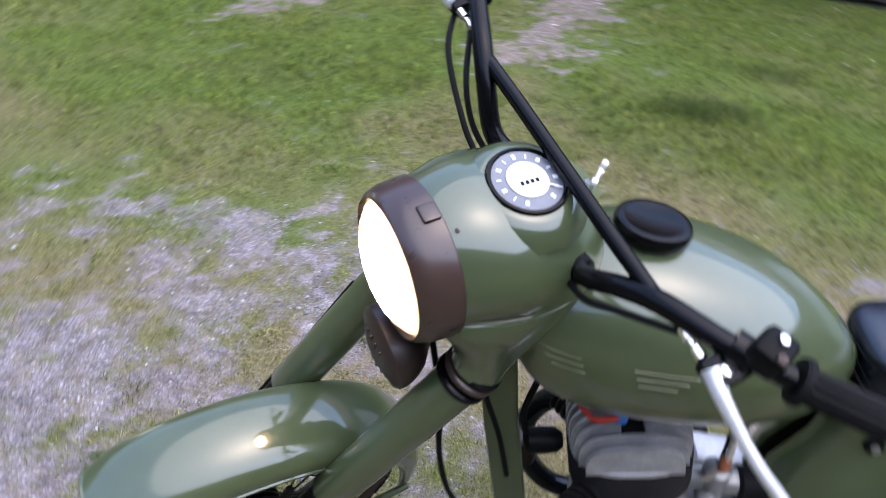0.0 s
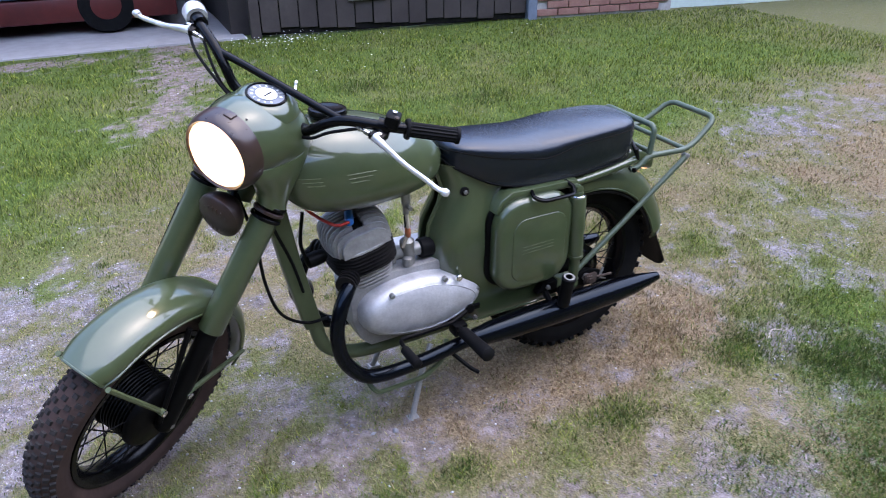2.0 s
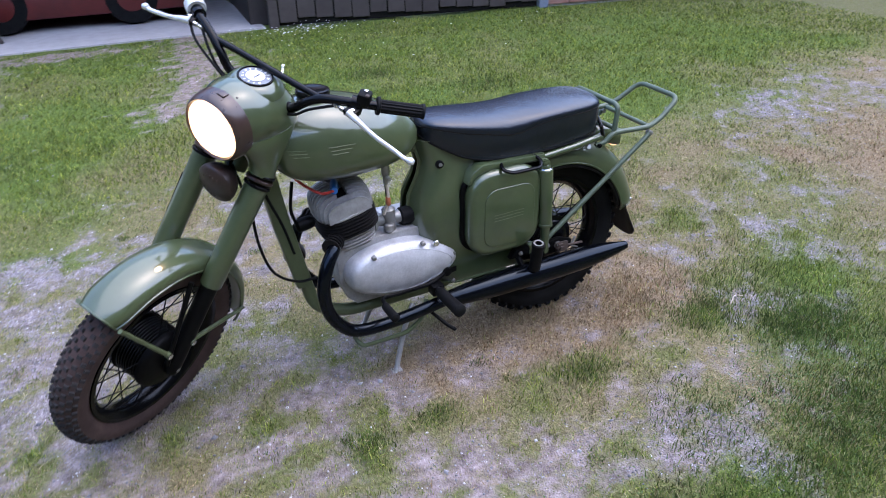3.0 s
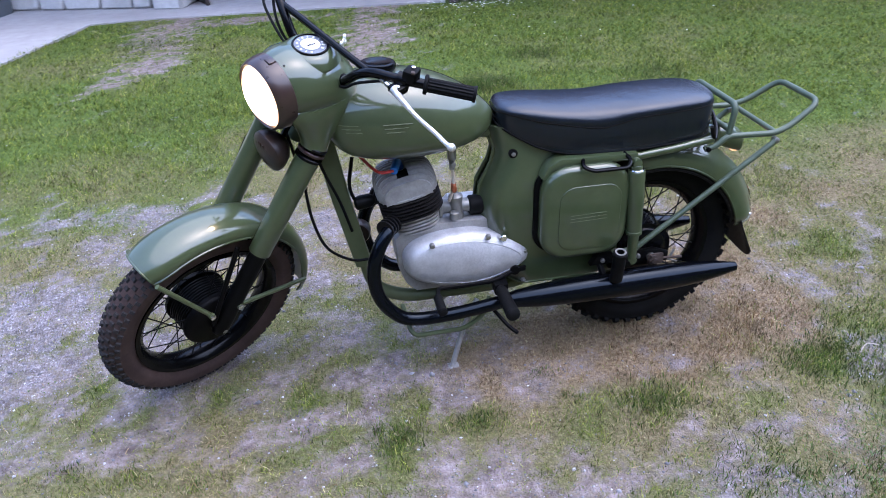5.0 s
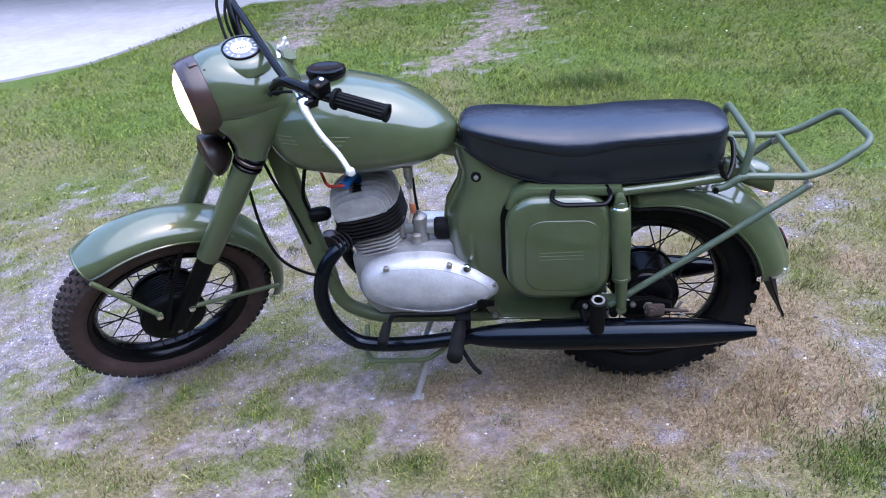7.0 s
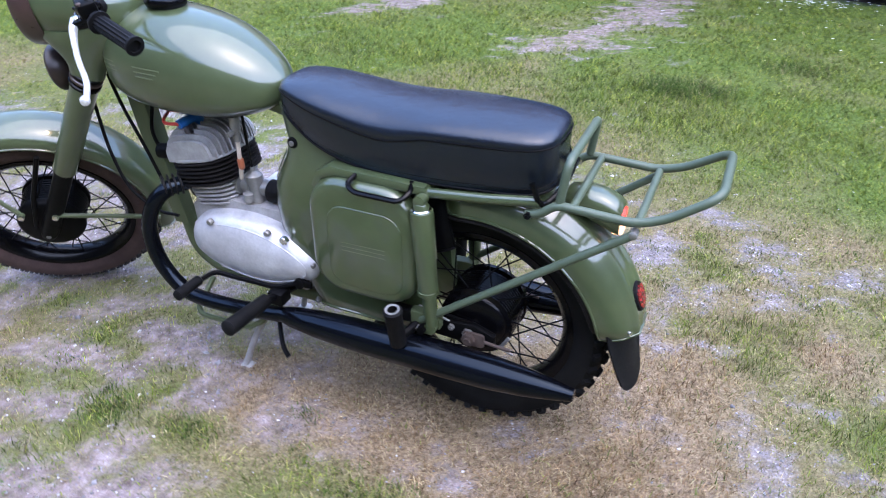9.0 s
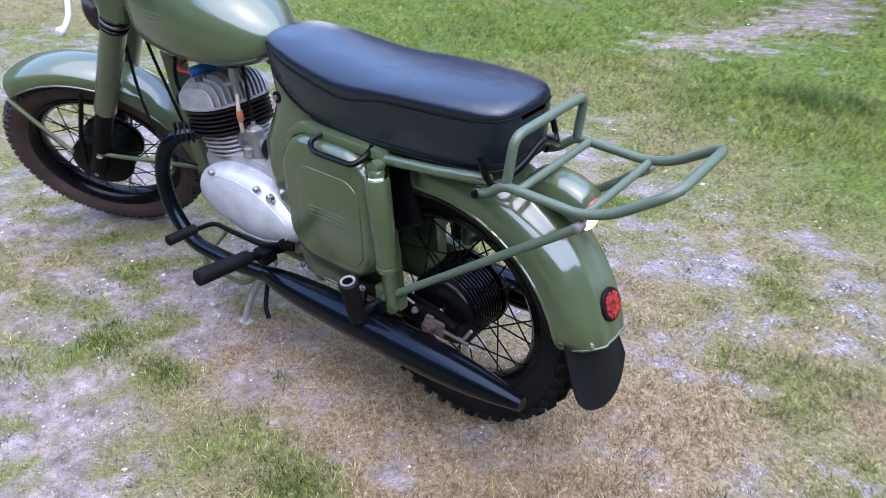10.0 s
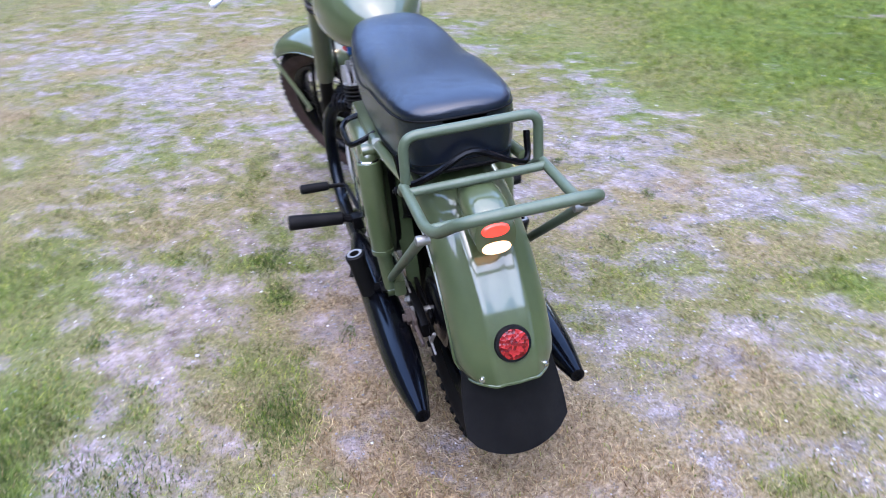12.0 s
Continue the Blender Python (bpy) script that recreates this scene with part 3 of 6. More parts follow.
for dx, dy, dz, mat in ((0.004, 0.004, 0.063, CHROME), (-0.010, -0.010, 0.062, RUSTY)):
    bm = B()
    lathe(bm, [(0.005, -0.003), (0.005, 0.002), (0.003, 0.003)], (0.442 + dx, -0.268 + dy, 1.021 + dz), (0, 0, 1), 12)
    part("button", bm, mat, switch, "", ST)
bm = B()
lathe(bm, [(0.024, -0.018), (0.026, -0.01), (0.026, 0.012), (0.022, 0.02)], (0.445, 0.278, 1.051), (0.6, 1, 0), 20)
part("throttle_drum", bm, LEVER, bike, "bright twist throttle housing", ST)
bm = B()
tube(bm, spline([(0.405, 0.255, 1.025), (0.37, 0.20, 1.015), (0.355, 0.12, 0.985), (0.36, 0.08, 0.96)], 8), 0.0036, 8)
part("throttle_cable", bm, RUBBER, bike, "black throttle cable", ST)

# ---- frame ----
bm = B()
slab(bm, [(0.372, 0.74), (0.425, 0.74), (0.455, 0.55), (0.50, 0.33), (0.452, 0.33), (0.404, 0.55)], -0.021, 0.021, 0.006)
tube(bm, rounded([(0.476, 0, 0.36), (0.50, 0, 0.24), (0.60, 0, 0.195), (0.95, 0, 0.20), (1.0, 0, 0.24)], 0.05), 0.02, 10)
tube(bm, [HEAD + AX * 0.0, HEAD - AX * 0.26], 0.03, 16)
tube(bm, [(0.42, 0, 0.80), (0.60, 0, 0.76), (0.90, 0, 0.70)], 0.022, 10)
part("frame", bm, GREEN_DULL, bike, "olive painted steel frame")
for s in (-1, 1):
    bm = B()
    tube(bm, [(1.17, s * 0.108, 0.634), (1.25, s * 0.112, 0.635), (1.36, s * 0.109, 0.645), (1.47, s * 0.105, 0.66)], 0.011, 10)
    part("seat_rail", bm, GREEN, bike, "olive seat rail")
    bm = B()
    slab(bm, [(1.20, 0.30), (1.20, 0.265), (1.33, 0.262), (1.39, 0.268), (1.39, 0.298), (1.34, 0.316)], s * 0.082, s * 0.10, 0.005)
    part("swingarm", bm, SATIN, bike, "black rear swinging arm")
    bm = B()
    slab(bm, rrect(1.345, 0.285, 0.05, 0.036, 0.008), s * 0.102, s * 0.110, 0.002)
    tube(bm, [(1.36, s * 0.106, 0.285), (1.43, s * 0.106, 0.280)], 0.004, 8)
    part("chain_adjuster", bm, RUSTY, bike, "dirty steel chain adjuster")
    bm = B()
    lathe(bm, [(0.016, 0), (0.016, 0.009), (0.009, 0.010), (0.009, 0.016)], (1.335, s * 0.110, 0.287), Y * s, 6)
    part("axle_nut", bm, RUSTY, bike, "rusty axle nut")
bm = B()
tube(bm, [(1.21, -0.10, 0.335), (1.40, -0.085, 0.262), (1.43, -0.084, 0.250)], 0.0026, 8)
tube(bm, [(1.40, -0.085, 0.262), (1.418, -0.08, 0.292)], 0.004, 8)
part("brake_rod", bm, STEEL, bike, "bright brake rod")
bm = B()
slab(bm, [(1.02, 0.325), (1.02, 0.285), (1.32, 0.262), (1.36, 0.270), (1.36, 0.288), (1.32, 0.302)], -0.074, -0.066, 0.003)
part("chain_guard", bm, SATIN, bike, "black chain guard")

# ---- tank ----
TANK = [(0.402, 0.79, 0.837, 0.035), (0.408, 0.762, 0.855, 0.066), (0.425, 0.735, 0.875, 0.096), (0.455, 0.708, 0.892, 0.118), (0.5, 0.692, 0.904, 0.131), (0.56, 0.684, 0.909, 0.137), (0.62, 0.682, 0.903, 0.137), (0.68, 0.684, 0.8896, 0.13), (0.73, 0.688, 0.8719, 0.118), (0.775, 0.696, 0.8478, 0.1), (0.812, 0.708, 0.822, 0.078), (0.838, 0.722, 0.798, 0.052), (0.853, 0.737, 0.78, 0.028), (0.858, 0.75, 0.768, 0.01)]


def tank_ring(zb, zt, hw, n=48):
    out = []
    zc = zb + (zt - zb) * 0.42
    for j in range(n):
        a = 2 * math.pi * j / n
        c, s = math.cos(a), math.sin(a)
        e = 0.86 if s > 0 else 0.62
        out.append((math.copysign(abs(c) ** e, c) * hw, zc + (zt - zc if s > 0 else zc - zb) * math.copysign(abs(s) ** (0.95 if s > 0 else 0.7), s)))
    return out


def interp(tab, x):
    for a, b in zip(tab, tab[1:]):
        if a[0] <= x <= b[0]:
            t = (x - a[0]) / (b[0] - a[0])
            return [a[i] + (b[i] - a[i]) * t for i in range(len(a))]
    return list(tab[-1] if x > tab[-1][0] else tab[0])


bm = B()
fine = spline([Vector((a, b, c)) for a, b, c, d in TANK], 3)
widths = spline([Vector((a, d, 0)) for a, b, c, d in TANK], 3)
loft(bm, [[(p.x, y, z) for y, z in tank_ring(p.y, p.z, max(w.y, 0.004))] for p, w in zip(fine, widths)])
tank = part("fuel_tank", bm, GREEN, bike, "teardrop olive fuel tank with soft sky reflections", angle=60)
for s in (-1, 1):
    for x0, x1, z0 in ((0.438, 0.488, 0.806), (0.448, 0.492, 0.797), (0.457, 0.496, 0.788), (0.548, 0.622, 0.804), (0.552, 0.612, 0.794), (0.556, 0.602, 0.784)):
        bm = B()
        pts = []
        for i in range(9):
            x = x0 + (x1 - x0) * i / 8
            _, zb, zt, hw = interp(TANK, x)
            zz = z0 - (x - x0) * 0.02
            ring = [p for p in tank_ring(zb, zt, hw, 200) if p[0] > 0]
            yy = min(ring, key=lambda p: abs(p[1] - zz))[0]
            pts.append((x, s * (yy + 0.0005), zz))
        tube(bm, pts, 0.0013, 6)
        part("tank_rib", bm, GREEN_DULL, tank, "")
bm = B()
lathe(bm, [(0.034, -0.006), (0.043, -0.004), (0.0465, 0.003), (0.047, 0.010), (0.0445, 0.0155), (0.040, 0.0175), (0.034, 0.0165), (0.024, 0.0145), (0.008, 0.0138), (0.001, 0.0138)], (0.558, -0.006, 0.9105), (0.04, 0, 1), 40)
part("fuel_cap", bm, BLACK, bike, "black round fuel cap")
bm = B()
lathe(bm, [(0.012, 0), (0.012, 0.03), (0.008, 0.035), (0.008, 0.06)], (0.735, -0.055, 0.69), (0, 0, -1), 12)
tube(bm, [(0.735, -0.055, 0.655), (0.735, -0.085, 0.655)], 0.006, 8)
part("fuel_tap", bm, STEEL, bike, "grey fuel tap under the tank")
bm = B()
tube(bm, spline([(0.735, -0.055, 0.635), (0.738, -0.06, 0.60), (0.735, -0.058, 0.565), (0.725, -0.05, 0.53)], 5), 0.005, 8)
hose = part("fuel_hose", bm, CLEAR_HOSE, bike, "clear fuel hose")
bm = B()
lathe(bm, [(0.004, 0), (0.008, 0.006), (0.008, 0.026), (0.004, 0.032)], (0.737, -0.059, 0.592), (0.05, 0.02, -1), 12)
part("fuel_filter", bm, ORANGE, hose, "amber inline filter")

# ---- seat ----
SEAT = [  # x, half width, top, piping, skirt bottom
    (0.862, 0.026, 0.782, 0.772, 0.742), (0.868, 0.048, 0.791, 0.777, 0.736), (0.885, 0.072, 0.797, 0.776, 0.726), (0.92, 0.089, 0.799, 0.768, 0.706), (0.97, 0.101, 0.797, 0.756, 0.68), (1.03, 0.109, 0.791, 0.745, 0.662), (1.09, 0.113, 0.787, 0.734, 0.653), (1.14, 0.1145, 0.786, 0.729, 0.650), (1.19, 0.115, 0.786, 0.737, 0.649), (1.235, 0.115, 0.787, 0.747, 0.650), (1.30, 0.113, 0.789, 0.750, 0.652), (1.3535, 0.1096, 0.790, 0.751, 0.655), (1.4111, 0.1038, 0.789, 0.753, 0.657), (1.4514, 0.0921, 0.785, 0.755, 0.660), (1.4744, 0.0698, 0.779, 0.756, 0.664), (1.484, 0.0388, 0.772, 0.757, 0.668)]
tops, pipes, skirts = [], [], []
for x, hw, zt, zp, zs in SEAT:
    tops.append([(x, hw * math.sin(t * math.pi / 2), zp + (zt - zp) * (max(0.0, math.cos(t * math.pi / 2)) ** 0.62)) for t in [-1 + 2 * j / 16 for j in range(17)]])
    pipes.append((x, hw, zp))
    skirts.append([(x, -hw, zp), (x, -hw * 1.015, zp * 0.7 + zs * 0.3), (x, -hw * 0.975, zp * 0.3 + zs * 0.7), (x, -hw * 0.89, zs), (x, hw * 0.89, zs), (x, hw * 0.975, zp * 0.3 + zs * 0.7), (x, hw * 1.015, zp * 0.7 + zs * 0.3), (x, hw, zp)])
bm = B()
fr = [spline([ring[j] for ring in tops], 4) for j in range(17)]
loft(bm, [[fr[j][i] for j in range(17)] + [Vector((fr[16][i].x, fr[16][i].y * 0.9, fr[16][i].z - 0.01)), Vector((fr[0][i].x, fr[0][i].y * 0.9, fr[0][i].z - 0.01))] for i in range(len(fr[0]))])
seat = part("seat", bm, VINYL, bike, "long black vinyl dual seat", angle=70)
bm = B()
fr = [spline([ring[j] for ring in skirts], 4) for j in range(8)]
loft(bm, [[f[i] for f in fr] for i in range(len(fr[0]))])
part("seat_skirt", bm, VINYL, seat, "black vinyl seat side", angle=50)
outline = [Vector((x, -hw * 0.998, zp)) for x, hw, zp in pipes] + [Vector((x, hw * 0.998, zp)) for x, hw, zp in reversed(pipes)]
bm = B()
tube(bm, spline(outline, 4, True), 0.0019, 8, closed=True)
part("piping", bm, SATIN, seat, "raised black seam piping")
for dz, rad, mat, lab in ((0.014, 0.0012, SATIN, "stitched lower seam"), (0.0, 0.0032, SATIN, "black edge trim")):
    outline = [Vector((x, -hw * (0.895 + 2.6 * dz), zs + dz)) for x, hw, _, _, zs in SEAT] + [Vector((x, hw * (0.895 + 2.6 * dz), zs + dz)) for x, hw, _, _, zs in reversed(SEAT)]
    bm = B()
    tube(bm, spline(outline, 4, True), rad, 8, closed=True)
    part("seat_trim", bm, mat, seat, lab)
bm = B()
tube(bm, spline([(1.455, -0.115, 0.70), (1.475, -0.105, 0.655), (1.50, -0.06, 0.675), (1.508, 0, 0.705), (1.50, 0.06, 0.675), (1.475, 0.105, 0.655), (1.455, 0.115, 0.70)], 6), 0.006, 8)
part("seat_strap", bm, BLACK, seat, "black rear grab loop")

# ---- side bodywork ----
for s in (-1, 1):
    bm = B()
    rings = []
    # horizontal slices: front edge, rear edge and half width by height
    for z, x0, x1, hw in ((0.238, 0.905, 1.272, 0.070), (0.245, 0.898, 1.275, 0.082), (0.30, 0.876, 1.268, 0.088), (0.37, 0.850, 1.262, 0.092), (0.44, 0.818, 1.256, 0.095), (0.50, 0.814, 1.25, 0.097), (0.56, 0.820, 1.245, 0.094), (0.62, 0.852, 1.24, 0.084), (0.66, 0.862, 1.235, 0.077), (0.70, 0.850, 1.23, 0.071), (0.735, 0.840, 1.225, 0.064)):
        x1 -= 0.042
        row = []
        for i in range(13):
            t = i / 12
            x = x0 + (x1 - x0) * (t ** 1.5)
            y = hw * min(1.0, 0.22 + 0.78 * math.sin(min(1, t * 3.2) * math.pi / 2)) if t < 0.32 else hw
            row.append((x, s * y, z))
        row += [(x1, s * 0.06, z), (x0 + 0.03, s * 0.05, z)]
        rings.append(row)
    loft(bm, rings)
    tube(bm, [r[0] for r in rings], 0.006, 8)
    tube(bm, [(r[0], r[1], r[2]) for r in rings[1]][:13], 0.004, 6)
    side = part("side_panel", bm, GREEN, bike, "olive sheet-metal side panel", angle=50)
    bm = B()
    lathe(bm, [(0.013, -0.004), (0.0125, 0.003), (0.008, 0.004)], (0.901, s * 0.0735, 0.664), Y * s, 18)
    part("bolt_washer", bm, RUBBER, side, "dark washer")
    bm = B()
    lathe(bm, [(0.006, 0.003), (0.006, 0.008), (0.003, 0.009)], (0.901, s * 0.0735, 0.664), Y * s, 8)
    part("panel_bolt", bm, STEEL, side, "bright panel bolt")
    # black plate behind the lid, added to paint the shaded gap at its edge
    bm = B()
    slab(bm, rrect(1.088, 0.490, 0.264, 0.284, 0.075, 7), s * 0.085, s * 0.106, 0.008, 3)
    part("box_gap_plate", bm, SATIN, bike, "black plate for the shaded gap round the tool box lid")
    bm = B()
    slab(bm, rrect(1.096, 0.490, 0.258, 0.288, 0.08, 8), s * 0.09, s * 0.146, 0.022, 4)
    lid = part("tool_box", bm, GREEN, bike, "olive rounded tool box lid", angle=60)
    bm = B()
    slab(bm, rrect(1.106, 0.478, 0.18, 0.20, 0.045, 7), s * 0.13, s * 0.1485, 0.0025, 3)
    part("box_relief", bm, GREEN, lid, "", angle=60)
    for dz in (-0.008, 0.002, 0.012):
        bm = B()
        tube(bm, [(1.05, s * 0.1475, 0.478 + dz), (1.155, s * 0.1475, 0.480 + dz)], 0.0016, 6)
        part("box_rib", bm, GREEN_DULL, lid, "")
    bm = B()
    slab(bm, [(0.97, 0.60), (0.985, 0.635), (1.02, 0.655), (1.24, 0.65), (1.25, 0.63), (1.03, 0.632), (1.0, 0.62), (0.985, 0.59)], s * 0.070, s * 0.125, 0.006)
    part("box_hood", bm, GREEN, bike, "olive lip over the tool box")
    bm = B()
    tube(bm, rounded([(1.085, s * 0.115, 0.648), (1.075, s * 0.150, 0.637), (1.10, s * 0.164, 0.629), (1.20, s * 0.162, 0.628), (1.215, s * 0.14, 0.640), (1.205, s * 0.11, 0.648)], 0.02), 0.0058, 8)
    part("lifting_handle", bm, BLACK, bike, "black wire lifting handle")
    # suspension
    bm = B()
    prof = [(0.606, 0.017), (0.604, 0.0235), (0.60, 0.0245), (0.50, 0.0245), (0.492, 0.0242), (0.4915, 0.0225), (0.42, 0.0225), (0.414, 0.0222), (0.4135, 0.0238), (0.404, 0.0238), (0.402, 0.016)]
    tube(bm, [(1.2365 + 0.065 * (0.612 - z), s * 0.135, z) for z, _ in prof], [rad for _, rad in prof], 24)
    shock = part("shock_absorber", bm, GREEN, bike, "olive tubular rear shock absorber")
    bm = B()
    tube(bm, [(1.250, s * 0.135, 0.41), (1.2545, s * 0.13, 0.318)], [0.0165, 0.0145], 14)
    lathe(bm, [(0.014, -0.012), (0.014, 0.012)], (1.2545, s * 0.128, 0.31), Y, 14)
    part("shock_rod", bm, GREEN, shock, "olive lower shock eye")
    bm = B()
    ring_lathe(bm, [(0.014, 0.0), (0.0205, 0.0), (0.021, 0.003), (0.019, 0.0055), (0.014, 0.0055)], (1.237, s * 0.135, 0.604), (-0.05, 0, 1), 24)
    part("shock_ring", bm, CHROME, shock, "bright metal ring")
    bm = B()
    tube(bm, [(1.2367, s * 0.135, 0.604), (1.2363, s * 0.135, 0.617), (1.236, s * 0.135, 0.622)], [0.0165, 0.016, 0.012], 18)
    lathe(bm, [(0.0125, -0.014), (0.0135, 0.0), (0.0125, 0.010), (0.006, 0.012)], (1.235, s * 0.135, 0.626), Y * s, 16)
    part("shock_cap", bm, GREEN, shock, "olive shock top eye")
    # silencer and exhaust pipe
    ey = s * 0.148
    bm = B()
    prof = [(0.858, 0.018), (0.865, 0.019), (0.90, 0.026), (0.96, 0.033), (1.05, 0.038), (1.15, 0.040), (1.30, 0.0405), (1.40, 0.0385), (1.48, 0.032), (1.54, 0.023), (1.580, 0.015), (1.588, 0.014), (1.588, 0.010), (1.55, 0.009)]
    tube(bm, [(x, ey + s * 0.004 * (x - 0.86), 0.236 + 0.012 * (x - 0.86) / 0.7) for x, r in prof], [r for x, r in prof], 28)
    part("silencer", bm, GLOSS, bike, "long black cigar silencer")
    bm = B()
    tube(bm, spline([(0.575, s * 0.06, 0.497), (0.545, s * 0.11, 0.492), (0.512, s * 0.135, 0.452), (0.492, s * 0.145, 0.385), (0.502, s * 0.148, 0.305), (0.545, s * 0.148, 0.24), (0.60, s * 0.148, 0.214), (0.72, s * 0.148, 0.215), (0.87, s * 0.148, 0.235)], 7), 0.0195, 16)
    part("exhaust_pipe", bm, GLOSS, bike, "curved black exhaust pipe")
    bm = B()
    for k in range(4):
        c = Vector((0.562 - k * 0.008, s * (0.078 + k * 0.010), 0.497))
        lathe(bm, [(0.018, 0), (0.027, 0.001), (0.027, 0.005), (0.018, 0.006)], c, (-0.6, s * 0.75, -0.05), 18)
    part("exhaust_nut", bm, HEAT_AND_GAP_BLACK, bike, "black finned exhaust nut")
    bm = B()
    tube(bm, [(1.16, s * 0.12, 0.30), (1.17, ey, 0.262)], 0.010, 8)
    slab(bm, [(1.13, 0.30), (1.15, 0.33), (1.22, 0.33), (1.23, 0.30)], s * 0.10, s * 0.125, 0.003)
    part("silencer_bracket", bm, SATIN, bike, "black silencer bracket")
    # folded pillion rest
    bm = B()
    c0, c1 = Vector((1.192, s * 0.172, 0.272)), Vector((1.190, s * 0.19, 0.378))
    lathe(bm, [(0.012, 0), (0.019, 0.003), (0.0195, 0.09), (0.0215, 0.098), (0.0215, 0.106), (0.018, 0.109), (0.011, 0.1085), (0.0105, 0.09), (0.003, 0.088)], c0, c1 - c0, 20)
    peg = part("pillion_footrest", bm, RUBBER, bike, "black rubber pillion footrest folded up")
    bm = B()
    ring_lathe(bm, [(0.011, 0.1075), (0.0165, 0.1092), (0.0165, 0.1098), (0.011, 0.1095)], c0, c1 - c0, 20)
    part("footrest_end", bm, STEEL, peg, "bare metal ring")
    bm = B()
    tube(bm, [(1.192, s * 0.17, 0.282), (1.215, s * 0.12, 0.30)], 0.011, 8)
    lathe(bm, [(0.011, 0), (0.011, 0.02)], (1.235, s * 0.13, 0.305), Y * s, 6)
    part("footrest_bracket", bm, SATIN, bike, "")
    for bx, by, bz in ((1.226, 0.136, 0.300), (1.166, 0.127, 0.316), (1.290, 0.103, 0.300), (0.935, 0.092, 0.262)):
        bm = B()
        lathe(bm, [(0.0075, -0.004), (0.0075, 0.004), (0.004, 0.0045), (0.004, 0.008)], (bx, s * by, bz), Y * s, 6)
        part("bolt", bm, STEEL, bike)
    # rider's footrest
    bm = B()
    c0, c1 = Vector((0.846, s * 0.175, 0.292)), Vector((0.842, s * 0.315, 0.306))
    lathe(bm, [(0.012, 0), (0.017, 0.003), (0.018, 0.06), (0.0195, 0.128), (0.0195, 0.138), (0.013, 0.1425)], c0, c1 - c0, 18)
    part("rider_footrest", bm, RUBBER, bike, "black rubber rider footrest")
    bm = B()
    tube(bm, [(0.86, s * 0.06, 0.27), (0.85, s * 0.15, 0.285), (0.846, s * 0.18, 0.293)], 0.011, 8)
    box(bm, (0.04, 0.04, 0.035), Matrix.Translation((0.853, s * 0.135, 0.28)), 0.004)
    part("footrest_arm", bm, SATIN, bike, "")

# ---- engine ----
def egg(x0, x1, zb, zt, y, n=40, sharp=0.78):
    """Teardrop outline of the engine cover, narrow at its rear."""
    out = []
    for j in range(n):
        a = 2 * math.pi * j / n
        c, s = math.cos(a), math.sin(a)
        x = (x0 + x1) / 2 + (x1 - x0) / 2 * c
        w = 1 - 0.40 * max(0, c) ** 2
        zc = (zb + zt) / 2 - 0.008 * c
        out.append((x, y, zc + (zt - zb) / 2 * math.copysign(abs(s) ** sharp, s) * w))
    return out


for s in (-1, 1):
    bm = B()
    loft(bm, [egg(x0, x1, 0.270 + (z0 - 0.268) * 0.92, 0.270 + (z1 - 0.268) * 0.92, s * yy) for x0, x1, z0, z1, yy in ((0.582, 0.950, 0.268, 0.462, 0.045), (0.582, 0.950, 0.268, 0.462, 0.078), (0.585, 0.946, 0.271, 0.459, 0.092), (0.592, 0.935, 0.280, 0.451, 0.104), (0.60, 0.914, 0.297, 0.436, 0.1135), (0.635, 0.884, 0.320, 0.414, 0.1205), (0.69, 0.83, 0.345, 0.390, 0.124), (0.74, 0.78, 0.36, 0.375, 0.125))])
    cover = part("engine_cover", bm, ALLOY, bike, "matt silver teardrop engine cover", angle=60)
    bm = B()
    tube(bm, [Vector(p) for p in egg(0.604, 0.922, 0.292, 0.428, s * 0.1115)], 0.0014, 6, closed=True)
    part("cover_rib", bm, ALLOY, cover, "")
    for x, z, yy, r, mat in ((0.662, 0.430, 0.113, 0.0075, STEEL), (0.824, 0.434, 0.108, 0.0075, STEEL), (0.868, 0.424, 0.106, 0.0105, CHROME), (0.935, 0.365, 0.096, 0.006, STEEL)):
        bm = B()
        lathe(bm, [(r, -0.004), (r, 0.006), (r * 0.8, 0.008)], (x, s * yy, z), Y * s, 14)
        screw = part("cover_screw", bm, mat, cover, "slotted screw")
    bm = B()
    slab(bm, [(0.59, 0.28), (0.62, 0.25), (0.88, 0.25), (0.93, 0.30), (0.93, 0.40), (0.86, 0.468), (0.60, 0.468), (0.565, 0.43), (0.57, 0.34)], 0 if s > 0 else -0.06, 0.06 if s > 0 else 0, 0.006)
    part("crankcase", bm, ALLOY_RAW, bike, "raw alloy crankcase")
CYB, CYT = Vector((0.640, 0, 0.44)), Vector((0.595, 0, 0.645))
CA = (CYT - CYB).normalized()
cm = frame_of(CYB, CA)


def rr_plate(bm, h0, h1, hx, hy, r):
    ring = []
    for sx, sy, a0 in ((1, 1, 0), (-1, 1, 90), (-1, -1, 180), (1, -1, 270)):
        for k in range(6):
            a = radians(a0 + 90 * k / 5)
            ring.append((sx * (hx - r) + r * math.cos(a), sy * (hy - r) + r * math.sin(a)))
    loft(bm, [[cm @ Vector((x * q, y * q, h)) for x, y in ring] for h, q in ((h0, 0.985), (h0 + 0.001, 1), (h1 - 0.001, 1), (h1, 0.985))])


